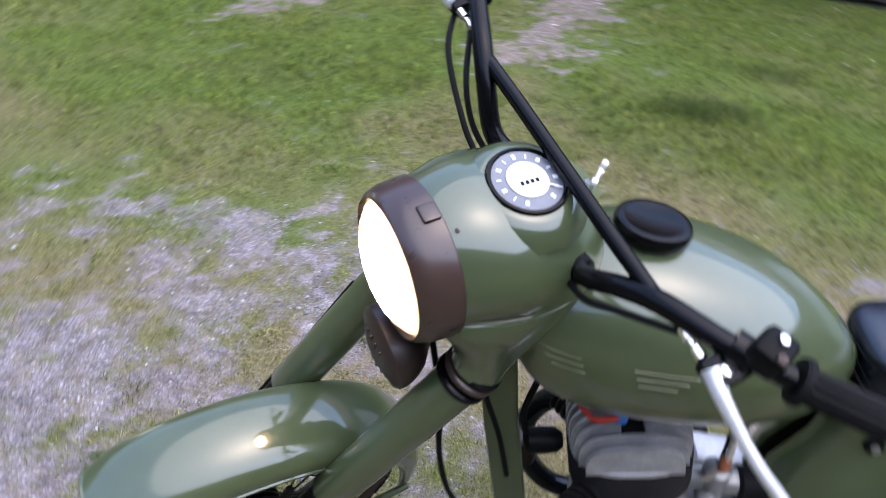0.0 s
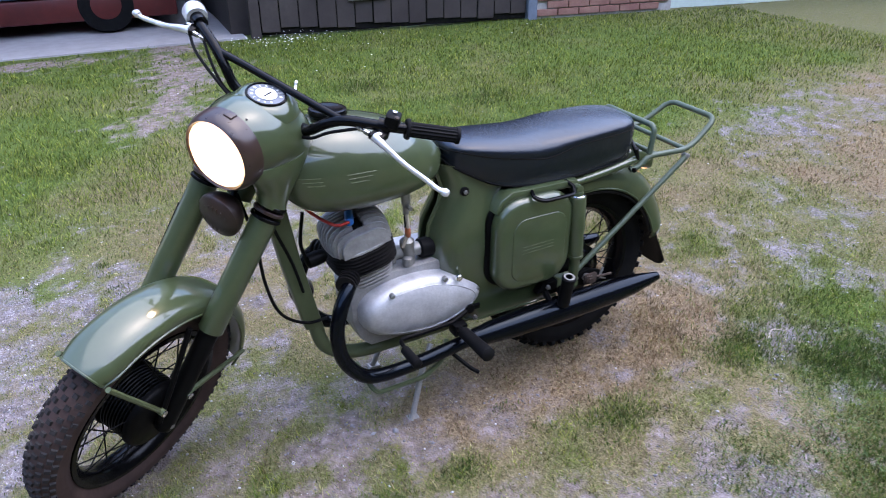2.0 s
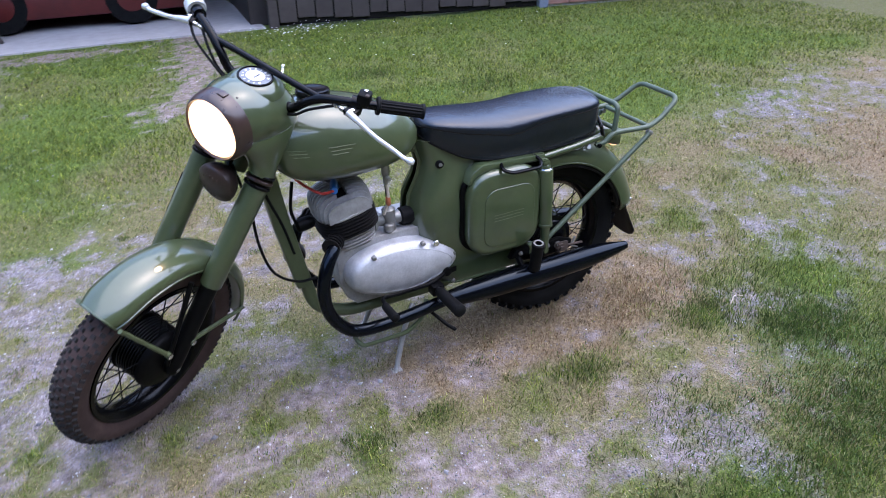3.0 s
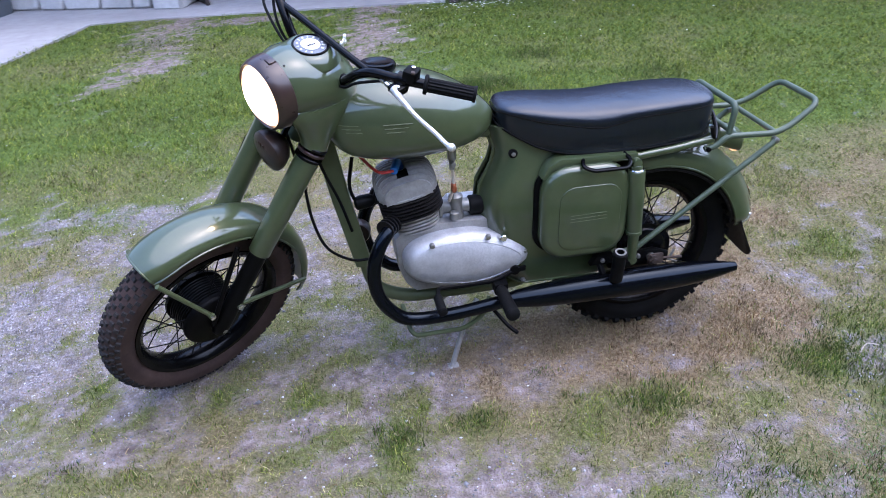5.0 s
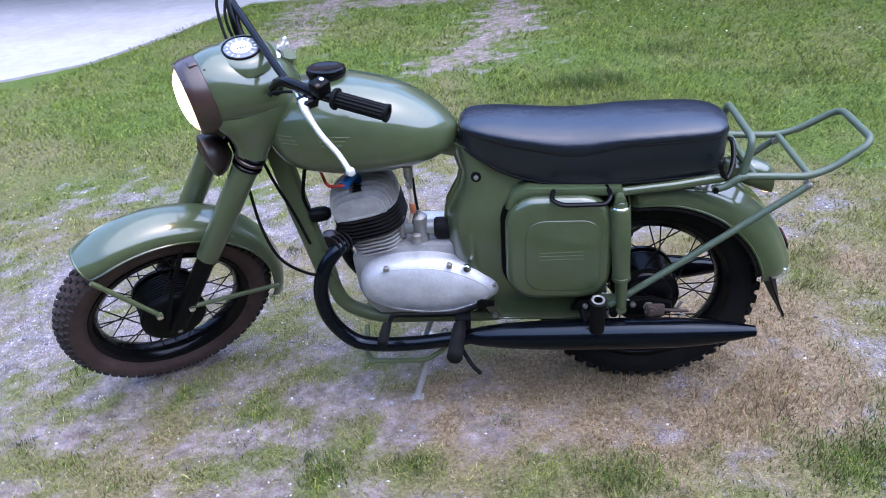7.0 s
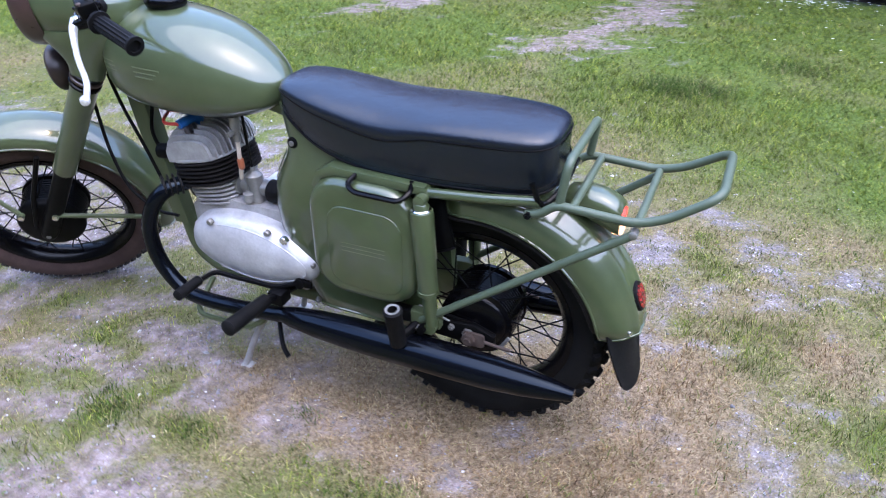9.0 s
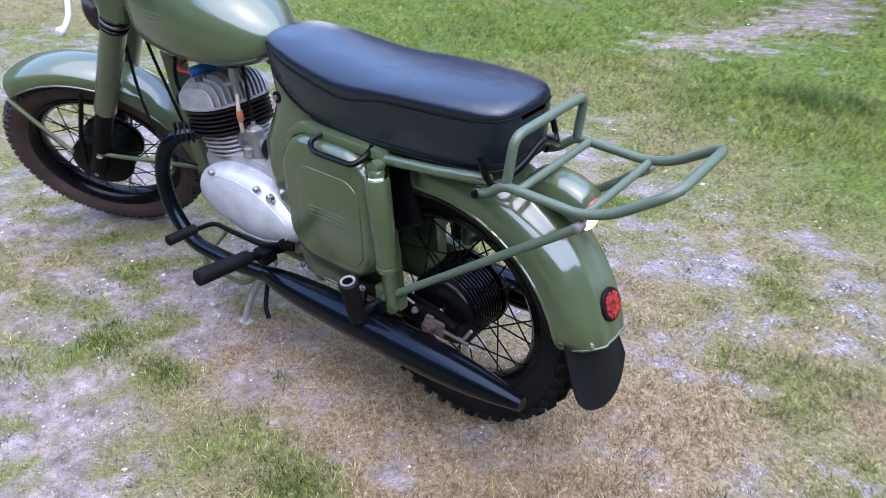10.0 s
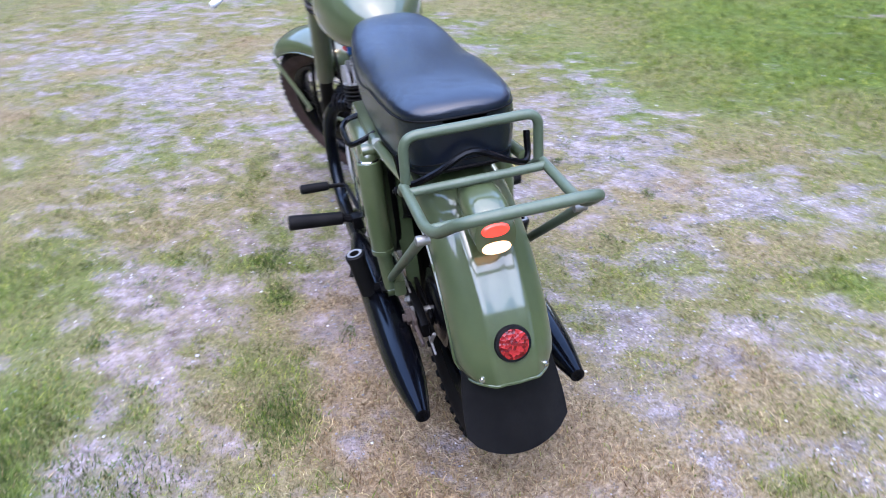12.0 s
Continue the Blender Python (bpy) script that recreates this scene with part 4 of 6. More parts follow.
bm = B()
rr_plate(bm, -0.01, 0.075, 0.055, 0.058, 0.045)
cyl = part("cylinder", bm, ALLOY_RAW, bike, "raw alloy cylinder base with fins")
for k in range(5):
    bm = B()
    rr_plate(bm, 0.008 + k * 0.0115, 0.0135 + k * 0.0115, 0.066 + k * 0.0016, 0.07 + k * 0.0016, 0.045)
    part("base_fin", bm, ALLOY_RAW, cyl, "")
for k in range(6):
    bm = B()
    rr_plate(bm, 0.068 + k * 0.0105, 0.0722 + k * 0.0105, 0.088, 0.094, 0.064)
    part("cylinder_fin", bm, HEAT_AND_GAP_BLACK, cyl, "black cooling fin")
bm = B()
rr_plate(bm, 0.066, 0.135, 0.066, 0.072, 0.05)
part("barrel", bm, HEAT_AND_GAP_BLACK, cyl, "black cylinder barrel")
bm = B()
rr_plate(bm, 0.128, 0.135, 0.086, 0.092, 0.064)
head = part("cylinder_head", bm, ALLOY_RAW, bike, "cylinder head with deep raw alloy fins")


def head_arch(yy):
    """Half width and top of the domed head at that distance from its middle."""
    q = min(1.0, abs(yy) / 0.097)
    k = math.sqrt(1 - q * q)
    return 0.036 + 0.052 * k ** 0.8, 0.152 + 0.058 * k


# core coloured black so the gaps between the fins look deep
bm = B()
cores = []
for i in range(13):
    yy = -0.078 + i * 0.013
    hx, top = head_arch(yy)
    hx, top = hx - 0.020, top - 0.026
    cores.append([cm @ Vector((-hx * math.copysign(abs(math.cos(a)) ** 0.6, math.cos(a)), yy, 0.130 + (top - 0.130) * max(0.0, math.sin(a)) ** 0.6)) for a in [math.pi * j / 14 for j in range(15)]])
loft(bm, cores)
part("head_core", bm, HEAT_AND_GAP_BLACK, head, "casting blackened to paint the shade between the fins")
for k in range(13):
    yy = -0.084 + k * 0.014
    hx, top = head_arch(yy)
    solid = k in (0, 1, 6, 11, 12)
    thick = 0.0042 if k in (0, 12) else 0.0024
    for xa, xb in ([(-hx, hx)] if solid else [(-hx, -0.016), (0.016, hx)]):
        bm = B()
        lo, h = 0.131, top - 0.131
        ring = [(-hx * math.copysign(abs(math.cos(a)) ** 0.6, math.cos(a)), lo + h * max(0.0, math.sin(a)) ** 0.6) for a in [math.pi * i / 24 for i in range(25)]]
        ring = [p for p in ring if xa <= p[0] <= xb]
        if not solid:
            ring = [(xb, lo + 0.02)] + ring + [(xb, ring[-1][1])] if xb < 0 else [(xa, ring[0][1])] + ring + [(xa, lo + 0.02)]
        loft(bm, [[cm @ Vector((x, y2, z)) for x, z in ring] for y2 in (yy - thick, yy - thick * 0.4, yy + thick * 0.4, yy + thick)])
        part("head_fin", bm, ALLOY_RAW, head, "")
bm = B()
lathe(bm, [(0.009, 0.15), (0.009, 0.19), (0.006, 0.192), (0.006, 0.20)], CYB, CA, 10)
plug = part("spark_plug", bm, WHITE, bike, "spark plug")
bm = B()
tube(bm, rounded([cm @ Vector((0, 0, 0.192)), cm @ Vector((-0.004, -0.020, 0.219)), cm @ Vector((-0.020, -0.062, 0.214))], 0.012), 0.0115, 12)
part("plug_cap", bm, BLUE_CAP, plug, "blue plug cap")
bm = B()
tube(bm, spline([cm @ Vector((-0.020, -0.060, 0.214)), cm @ Vector((-0.058, -0.066, 0.226)), (0.50, 0.0, 0.66), (0.47, 0.01, 0.70)], 6), 0.0042, 8)
part("plug_lead", bm, RED_WIRE, plug, "red ignition lead")
bm = B()
lathe(bm, [(0.010, -0.025), (0.019, -0.02), (0.020, 0.0), (0.019, 0.02), (0.012, 0.03)], (0.488, -0.03, 0.548), (1, 0.1, 0.1), 16)
tube(bm, spline([(0.47, -0.03, 0.545), (0.455, -0.03, 0.60), (0.47, -0.02, 0.68)], 5), 0.005, 6)
part("ignition_coil", bm, SATIN, bike, "black ignition coil on the frame")
# carburettor
bm = B()
lathe(bm, [(0.018, 0), (0.019, 0.004), (0.019, 0.064), (0.0205, 0.066), (0.0205, 0.080), (0.014, 0.086), (0.006, 0.090), (0.005, 0.100)], (0.752, -0.032, 0.456), (-0.06, 0, 1), 20)
lathe(bm, [(0.03, 0), (0.03, 0.008), (0.02, 0.01), (0.02, 0.11)], (0.70, -0.02, 0.50), (1, -0.05, 0), 16)
lathe(bm, [(0.012, 0), (0.014, 0.006), (0.014, 0.022), (0.008, 0.026)], (0.74, -0.052, 0.472), (0, 0, 1), 16)
part("carburettor", bm, STEEL, bike, "grey alloy carburettor")
bm = B()
lathe(bm, [(0.024, 0), (0.028, 0.004), (0.028, 0.05), (0.024, 0.07)], (0.785, -0.025, 0.498), (1, 0, 0.02), 18)
part("intake_hose", bm, RUBBER, bike, "black rubber intake hose")
bm = B()
slab(bm, [(0.70, 0.455), (0.84, 0.455), (0.85, 0.475), (0.83, 0.494), (0.74, 0.497)], 0.01, 0.075, 0.012, 3)
part("carburettor_cover", bm, ALLOY, bike, "bright alloy cover behind the carburettor")
bm = B()
tube(bm, spline([(0.746, -0.032, 0.556), (0.742, -0.032, 0.62), (0.738, -0.03, 0.70)], 4), 0.0035, 6)
part("carburettor_cable", bm, RUBBER, bike, "black throttle cable")
# gear lever
bm = B()
lathe(bm, [(0.014, 0), (0.014, 0.028), (0.009, 0.03)], (0.902, -0.092, 0.316), (0, -1, 0), 14)
slab(bm, [(0.895, 0.322), (0.935, 0.326), (0.935, 0.31), (0.895, 0.306)], -0.118, -0.108, 0.003)
tube(bm, rounded([(0.90, -0.115, 0.315), (0.84, -0.128, 0.296), (0.72, -0.135, 0.298), (0.668, -0.138, 0.302), (0.662, -0.20, 0.305)], 0.02), 0.0062, 8)
gear = part("gear_lever", bm, SATIN, bike, "black forked gear lever")
bm = B()
lathe(bm, [(0.009, 0), (0.0125, 0.004), (0.0135, 0.07), (0.0135, 0.078), (0.008, 0.082)], (0.660, -0.185, 0.305), (0, -1, 0.04), 16)
part("lever_rubber", bm, RUBBER, gear, "black rubber sleeve")
bm = B()
tube(bm, spline([(0.90, 0.10, 0.26), (0.84, 0.15, 0.23), (0.72, 0.16, 0.26), (0.68, 0.19, 0.27)], 6), 0.007, 8)
tube(bm, [(0.68, 0.17, 0.27), (0.68, 0.24, 0.272)], 0.011, 10)
part("brake_pedal", bm, SATIN, bike, "black rear brake pedal")
# stand
bm = B()
tube(bm, rounded([(0.575, -0.05, 0.20), (0.585, -0.135, 0.165), (0.60, -0.142, 0.150), (0.745, -0.142, 0.152), (0.80, -0.142, 0.19), (0.825, -0.12, 0.24)], 0.02), 0.0072, 8)
part("stand_stop", bm, GREEN_DULL, bike, "olive tubular guard under the engine")
for s in (-1, 1):
    bm = B()
    sy = 0.131 if s < 0 else 0.15
    tube(bm, spline([(0.80, s * 0.07, 0.20), (0.755, s * 0.10, 0.135), (0.728, s * (sy - 0.012), 0.07), (0.708, s * sy, 0.012), (0.70, s * (sy + 0.012), 0.003)], 6), [0.0085] * 20 + [0.0075, 0.007, 0.0065, 0.006, 0.005], 10)
    slab(bm, [(0.69, 0.0), (0.73, 0.0), (0.726, 0.007), (0.694, 0.007)], s * sy - 0.012, s * sy + 0.016, 0.002)
    part("stand_leg", bm, ALLOY_RAW, bike, "grey steel centre stand leg")
bm = B()
tube(bm, spline([(0.83, -0.12, 0.20), (0.87, -0.17, 0.16), (0.895, -0.185, 0.14)], 5), 0.006, 8)
part("stand_pedal", bm, SATIN, bike, "black stand pedal")

# ---- rear mudguard and lamps ----
# sides made deeper than the guard's, a dark sheet against lit parts behind
part("inner_mudguard", arc_fender(RC, 6, 76, 0.350, 0.20, 0.076, 0.0), SATIN, bike, "black inner rear mudguard, sides deepened to darken the wheel")
# black underside; its edge drops below the guard to imitate shade inside
part("guard_lining", arc_fender(RC, 77, 166, 0.357, 0.276, 0.082, 0.0), HEAT_AND_GAP_BLACK, bike, "black rear mudguard underside, edge lowered to darken the wheel well")
part("rear_mudguard", arc_fender(RC, 78, 169, 0.364, 0.288, 0.086, 0.0055), GREEN, bike, "olive rear mudguard with raised ribs")


def on_guard(ang, r, y=0.0):
    a = radians(ang)
    return RC + Vector((-math.cos(a) * r, y, math.sin(a) * r))


bm = B()
flap = []
for i in range(11):
    t = i / 10
    w = 0.078 + 0.014 * math.sin(t * math.pi * 0.55)
    x, z = 1.655 + 0.030 * t + 0.012 * t * t, 0.375 - 0.165 * t
    row = []
    for j in range(13):
        q = -1 + 2 * j / 12
        drop = 0.055 * (1 - math.sqrt(max(0.0, 1 - q * q * 0.96))) * t
        row.append((x - 0.030 * q * q * (1 - 0.3 * t), w * q, z + drop))
    flap.append(row + [(p[0] - 0.004, p[1], p[2]) for p in reversed(row)])
loft(bm, flap)
part("mud_flap", bm, RUBBER, bike, "black rubber mud flap")
for s in (-1, 1):
    bm = B()
    lathe(bm, [(0.005, -0.004), (0.005, 0.004), (0.003, 0.0055)], on_guard(167, 0.346, s * 0.056), (1, s * 0.5, 0), 10)
    part("flap_bolt", bm, CHROME, bike, "small bright bolt")
rn = Vector((math.cos(radians(22)), 0, math.sin(radians(22))))
rc = on_guard(158, 0.364)
bm = B()
lathe(bm, [(0.031, -0.01), (0.0318, 0.001), (0.030, 0.005), (0.025, 0.006)], rc, rn, 28)
refl = part("rear_reflector", bm, RUBBER, bike, "round red reflector in a dark ring")
bm = B()
lathe(bm, [(0.0255, 0.0), (0.0255, 0.0075), (0.018, 0.009), (0.002, 0.0095)], rc, rn, 28)
part("reflector_lens", bm, RED_LENS, refl, "red prismatic lens")
# tail lamp
bm = B()
tl = []
for x, zb, zt, hw in ((1.490, 0.626, 0.640, 0.022), (1.505, 0.614, 0.654, 0.031), (1.54, 0.598, 0.660, 0.036), (1.575, 0.582, 0.654, 0.037), (1.60, 0.572, 0.644, 0.036), (1.612, 0.569, 0.633, 0.034)):
    tl.append([(x, hw * math.copysign(abs(math.cos(a)) ** 0.7, math.cos(a)), (zb + zt) / 2 + (zt - zb) / 2 * math.copysign(abs(math.sin(a)) ** 0.8, math.sin(a))) for a in [2 * math.pi * j / 24 for j in range(24)]])
loft(bm, tl)
tail = part("tail_lamp", bm, GREEN, bike, "olive tail lamp housing, lit", angle=60)
bm = B()
loft(bm, [[(x, y * q, 0.612 + z * q) for y, z in [(0.024 * math.copysign(abs(math.cos(a)) ** 0.8, math.cos(a)), 0.012 * math.sin(a)) for a in [2 * math.pi * j / 20 for j in range(20)]]] for x, q in ((1.606, 1.0), (1.614, 0.97), (1.617, 0.8))])
part("tail_lens", bm, TAIL_RED, tail, "glowing red lens")
bm = B()
loft(bm, [[(x, y * q, 0.580 + z * q) for y, z in [(0.025 * math.copysign(abs(math.cos(a)) ** 0.8, math.cos(a)), 0.011 * math.sin(a)) for a in [2 * math.pi * j / 20 for j in range(20)]]] for x, q in ((1.598, 1.0), (1.614, 0.97), (1.617, 0.8))])
part("plate_light", bm, TAIL_GLOW, tail, "bright plate light window")
# ---- luggage rack ----
RR = 0.0085
bm = B()
loop = [(1.446, -0.110, 0.632), (1.475, -0.116, 0.640), (1.505, -0.118, 0.668), (1.65, -0.118, 0.662), (1.70, -0.112, 0.678), (1.785, -0.098, 0.735), (1.785, 0.098, 0.735), (1.70, 0.112, 0.678), (1.65, 0.118, 0.662), (1.505, 0.118, 0.668), (1.475, 0.116, 0.640), (1.446, 0.110, 0.632)]
tube(bm, rounded(loop, 0.035, 6), RR, 12)
rack = part("luggage_rack", bm, RACK_GREEN, bike, "olive tubular luggage rack behind the seat")
bm = B()
tube(bm, rounded([(1.510, -0.114, 0.672), (1.520, -0.112, 0.755), (1.520, 0.112, 0.755), (1.510, 0.114, 0.672)], 0.025, 6), RR, 12)
part("rack_hoop", bm, RACK_GREEN, rack, "")
for x, z in ((1.535, 0.667), (1.655, 0.662)):
    bm = B()
    tube(bm, [(x, -0.116, z), (x, 0.116, z)], RR * 0.9, 12)
    part("rack_bar", bm, RACK_GREEN, rack, "")
for s in (-1, 1):
    bm = B()
    tube(bm, [(1.652, s * 0.126, 0.645), (1.640, s * 0.128, 0.635), (1.228, s * 0.128, 0.318)], RR, 10)
    part("rack_strut", bm, RACK_GREEN, rack, "long olive rack strut")
    bm = B()
    lathe(bm, [(0.008, -0.012), (0.008, 0.008), (0.005, 0.010)], (1.652, s * 0.126, 0.645), Y * s, 12)
    part("rack_bolt", bm, STEEL, rack, "")
    bm = B()
    lathe(bm, [(0.0075, -0.010), (0.0075, 0.011), (0.004, 0.012), (0.004, 0.015)], (1.452, s * 0.113, 0.634), Y * s, 6)
    part("rack_bolt", bm, SATIN, rack, "dark mounting bolt")
    bm = B()
    slab(bm, [(1.20, 0.30), (1.20, 0.335), (1.27, 0.335), (1.27, 0.30)], s * 0.10, s * 0.126, 0.004)
    part("rear_lug", bm, GREEN_DULL, bike, "")

# ---- cables ----
for pts, r in (([(0.31, -0.06, 0.78), (0.335, -0.075, 0.66), (0.345, -0.075, 0.54), (0.375, -0.07, 0.44), (0.44, -0.06, 0.385), (0.50, -0.05, 0.375)], 0.0042), ([(0.355, -0.035, 0.80), (0.365, -0.045, 0.755), (0.39, -0.045, 0.66), (0.425, -0.04, 0.56), (0.45, -0.03, 0.46)], 0.0042), ([(0.20, 0.04, 0.74), (0.10, 0.06, 0.56), (0.02, 0.07, 0.42), (-0.03, 0.07, 0.30)], 0.004)):
    bm = B()
    tube(bm, spline(pts, 8), r, 8)
    part("cable", bm, RUBBER, bike, "loose black cable")
bm = B()
lathe(bm, [(0.03, -0.02), (0.034, -0.012), (0.034, 0.012), (0.03, 0.02)], (0.475, 0.075, 0.40), (0.2, 1, 0), 20)
part("front_horn", bm, HORN_BROWN, bike, "small brown disc on the frame")

# ---- ground ----
RNG = np.random.default_rng(7)
LAT = RNG.random((256, 256))


def vnoise(x, y, scale):
    """Smooth value noise of the plan at that size of patch in metres."""
    ca, sa = math.cos(scale * 40), math.sin(scale * 40)
    x, y = np.asarray(x), np.asarray(y)
    u, v = (x * ca - y * sa) / scale + 100.3, (x * sa + y * ca) / scale + 57.7
    i, j = np.floor(u).astype(int), np.floor(v).astype(int)
    a, b = u - i, v - j
    a, b = a * a * (3 - 2 * a), b * b * (3 - 2 * b)
    g = lambda p, q: LAT[p % 256, q % 256]
    return (g(i, j) * (1 - a) + g(i + 1, j) * a) * (1 - b) + (g(i, j + 1) * (1 - a) + g(i + 1, j + 1) * a) * b


def blob(x, y, cx, cy, rx, ry=None):
    return np.exp(-(((x - cx) / rx) ** 2 + ((y - cy) / (ry or rx)) ** 2))


def step(v, a, b):
    t = np.clip((v - a) / (b - a), 0, 1)
    return t * t * (3 - 2 * t)


TUFTS = ((1.66, -0.22, 0.14), (0.4, -1.2, 0.3), (1.0, -1.05, 0.25), (1.78, 0.95, 0.07), (2.05, 0.60, 0.07), (1.07, -0.42, 0.09), (0.48, -0.43, 0.075), (0.73, -0.39, 0.07), (0.26, -0.20, 0.07), (0.03, -0.11, 0.06), (-0.36, 0.0, 0.05), (1.24, -0.44, 0.09), (0.44, -0.67, 0.055), (1.0, -0.50, 0.08), (1.15, -1.02, 0.13), (0.68, -1.09, 0.10), (1.47, -0.34, 0.06), (1.52, -0.51, 0.06), (1.80, -0.38, 0.10), (2.06, -0.57, 0.13), (1.35, -1.06, 0.16), (1.58, -1.12, 0.18), (1.21, 1.14, 0.12), (1.75, 0.52, 0.07), (1.83, 0.88, 0.07), (1.75, 1.08, 0.05), (1.98, 0.48, 0.14), (2.25, 0.25, 0.12), (2.35, 0.75, 0.16), (0.60, -0.31, 0.04), (1.12, -0.39, 0.06), (2.0, -0.25, 0.14), (2.35, -0.35, 0.25))
BARE = ((-1.6, -0.6, 0.7), (-2.8, -1.4, 0.8), (0.5, 0.95, 0.32), (1.9, 1.25, 0.14), (1.24, -0.76, 0.1), (0.52, -0.72, 0.1), (1.28, -0.62, 0.08), (0.69, -0.68, 0.09), (1.31, -0.63, 0.10), (0.70, -0.24, 0.09), (1.79, -0.52, 0.06), (1.71, -0.66, 0.12), (1.52, -0.72, 0.12), (1.98, -0.40, 0.09), (1.31, -0.27, 0.07), (-0.58, 0.45, 0.30), (-0.52, 0.12, 0.16), (0.94, -0.80, 0.09), (0.87, -0.28, 0.07), (1.21, 0.50, 0.14), (1.47, 0.50, 0.10), (1.02, -0.63, 0.07), (1.32, 0.68, 0.12), (1.60, 0.42, 0.07), (1.79, -0.06, 0.08), (1.56, 0.86, 0.10), (1.66, 0.97, 0.09), (1.88, 1.10, 0.10), (2.08, 1.17, 0.14), (1.96, 0.77, 0.08), (2.2, 1.0, 0.12), (-0.1, -0.28, 0.13), (0.39, -0.13, 0.07))


def spots(x, y, where, k=1.25):
    """How far inside one of the round patches a place lies, 0..1."""
    out = np.zeros_like(np.asarray(x, dtype=float))
    for cx, cy, r in where:
        out = np.maximum(out, blob(x, y, cx, cy, r * k))
    return out



def cover(x, y):
    """Grass 0..1, its dryness 0..1 and trodden earth 0..1 over the plan."""
    n1, n2, n3, n4 = vnoise(x, y, 0.8), vnoise(x, y, 0.24), vnoise(x, y, 0.085), vnoise(x, y, 0.035)
    n = 0.16 * n1 + 0.20 * n2 + 0.30 * n3 + 0.34 * n4
    edge = 1.50 + 0.25 * np.sin(x * 1.1 + 0.4) + 0.7 * (n1 - 0.5) - 0.34 * np.clip(x - 0.8, 0, 1.6) + 0.7 * step(x, 2.9, 3.9)
    lawn = step(y, edge - 0.55, edge + 0.75)
    g = 0.60 + 0.40 * lawn
    g = g + 0.06 * step(x, 1.2, 2.0) + 0.2 * step(-x, 0.9, 2.2) * step(y, 0.9, 1.6)
    g = g - 0.24 * blob(x, y, -0.3, 0.65, 0.7, 0.7) - 0.12 * blob(x, y, 0.8, 1.0, 0.8, 0.4)
    worn = blob(x, y, 0.5, -0.35, 1.1, 0.75)
    g = g - 0.10 * worn + 0.26 * spots(x, y, TUFTS, 0.8) - 0.24 * spots(x, y, BARE)
    g = g - 0.30 * blob(x, y, 4.7, 1.4, 1.3, 0.6) - 0.12 * blob(x, y, 0.3, -0.85, 0.55, 0.4) + 0.24 * blob(x, y, 1.15, -0.17, 0.65, 0.20) + 0.16 * step(x, 1.5, 2.4) * step(-y, 0.35, 0.9)
    # two wheel tracks to the garage
    lx = -1.0 + 0.16 * (y - 3.5) + 0.1 * np.sin(y * 2)
    rx = 0.72 + 0.2 * (y - 3.6) + 0.08 * np.sin(y * 1.6 + 1)
    far = step(y, 2.5, 3.3)
    wob = 0.10 * (n2 - 0.5)
    tr = far * (np.exp(-((x - lx + wob) / (0.30 + 0.14 * n1)) ** 2) * step(y, 2.9, 3.6) + np.exp(-((x - rx + wob) / (0.31 + 0.14 * n1)) ** 2))
    tr = np.maximum(tr, blob(x, y, -0.2, 5.35, 1.2, 0.22))
    tr = np.maximum(tr, 0.6 * blob(x, y, 7.4, 3.4, 1.2, 0.22))
    g = g - 0.75 * tr
    grass = step(g + 1.9 * (n - 0.5), 0.05, 0.98)
    dry = np.clip(1.05 * blob(x, y, 1.2, -0.17, 0.62, 0.20) + 0.10 * worn + 0.35 * blob(x, y, 1.75, 0.15, 0.4, 0.4) + 0.44 * lawn * (1 - step(y, edge + 0.1, edge + 1.1)) + 0.5 * (n1 - 0.5) + 0.5 * (n2 - 0.5) + 0.08 * step(x, 1.0, 1.6) * step(y, 0.1, 0.6) * (1 - lawn) + (0.44 + 0.17 * step(x, 1.2, 1.9)) * (1 - lawn) - 0.40 * spots(x, y, TUFTS, 0.9) - 0.25 * step(x, 1.5, 2.3) * step(-y, 0.3, 0.8), 0, 1)
    earth = np.clip(1.1 * blob(x, y, 0.6, -0.40, 1.0, 0.45) + 0.8 * tr + 0.6 * blob(x, y, 0.0, -0.4, 0.45, 0.35) + 0.6 * (n2 - 0.5) + 0.12, 0, 1)
    return grass, dry, earth


def height(x, y):
    dip = -0.014 * blob(x, y, -0.01, -0.07, 0.30)
    return dip + 0.016 * (vnoise(x, y, 0.6) - 0.5) * step(np.hypot(x - 0.8, y), 0.2, 1.2) + 0.006 * (vnoise(x, y, 0.11) - 0.5)


def axis_steps(lo, hi, d, far):
    core = list(np.arange(lo, hi, d))
    out, s, p = [], d, hi
    while p < far:
        out.append(p)
        s *= 1.35
        p += s
    left, s, p = [], d, lo
    while p > -far:
        s *= 1.35
        p -= s
        left.append(p)
    return np.array(left[::-1] + core + out)


gx, gy = axis_steps(-6.0, 7.0, 0.05, 400), axis_steps(-4.0, 6.8, 0.05, 400)
GX, GY = np.meshgrid(gx, gy)
nx, ny = len(gx), len(gy)
near = (np.abs(GX) < 12) & (np.abs(GY) < 12)
GZ = np.where(near, height(GX, GY), 0.0)
me = bpy.data.meshes.new("ground")
idx = np.arange(nx * ny).reshape(ny, nx)
quads = np.stack([idx[:-1, :-1], idx[:-1, 1:], idx[1:, 1:], idx[1:, :-1]], -1).reshape(-1, 4)
me.from_pydata(np.stack([GX, GY, GZ], -1).reshape(-1, 3).tolist(), [], quads.tolist())
gr, dr, ea = cover(GX, GY)
fade = np.maximum(np.clip((np.hypot(GX - 0.8, GY - 1.0) - 5.2) / 1.4, 0, 1), np.clip((-GY - 2.4) / 1.4, 0, 1))
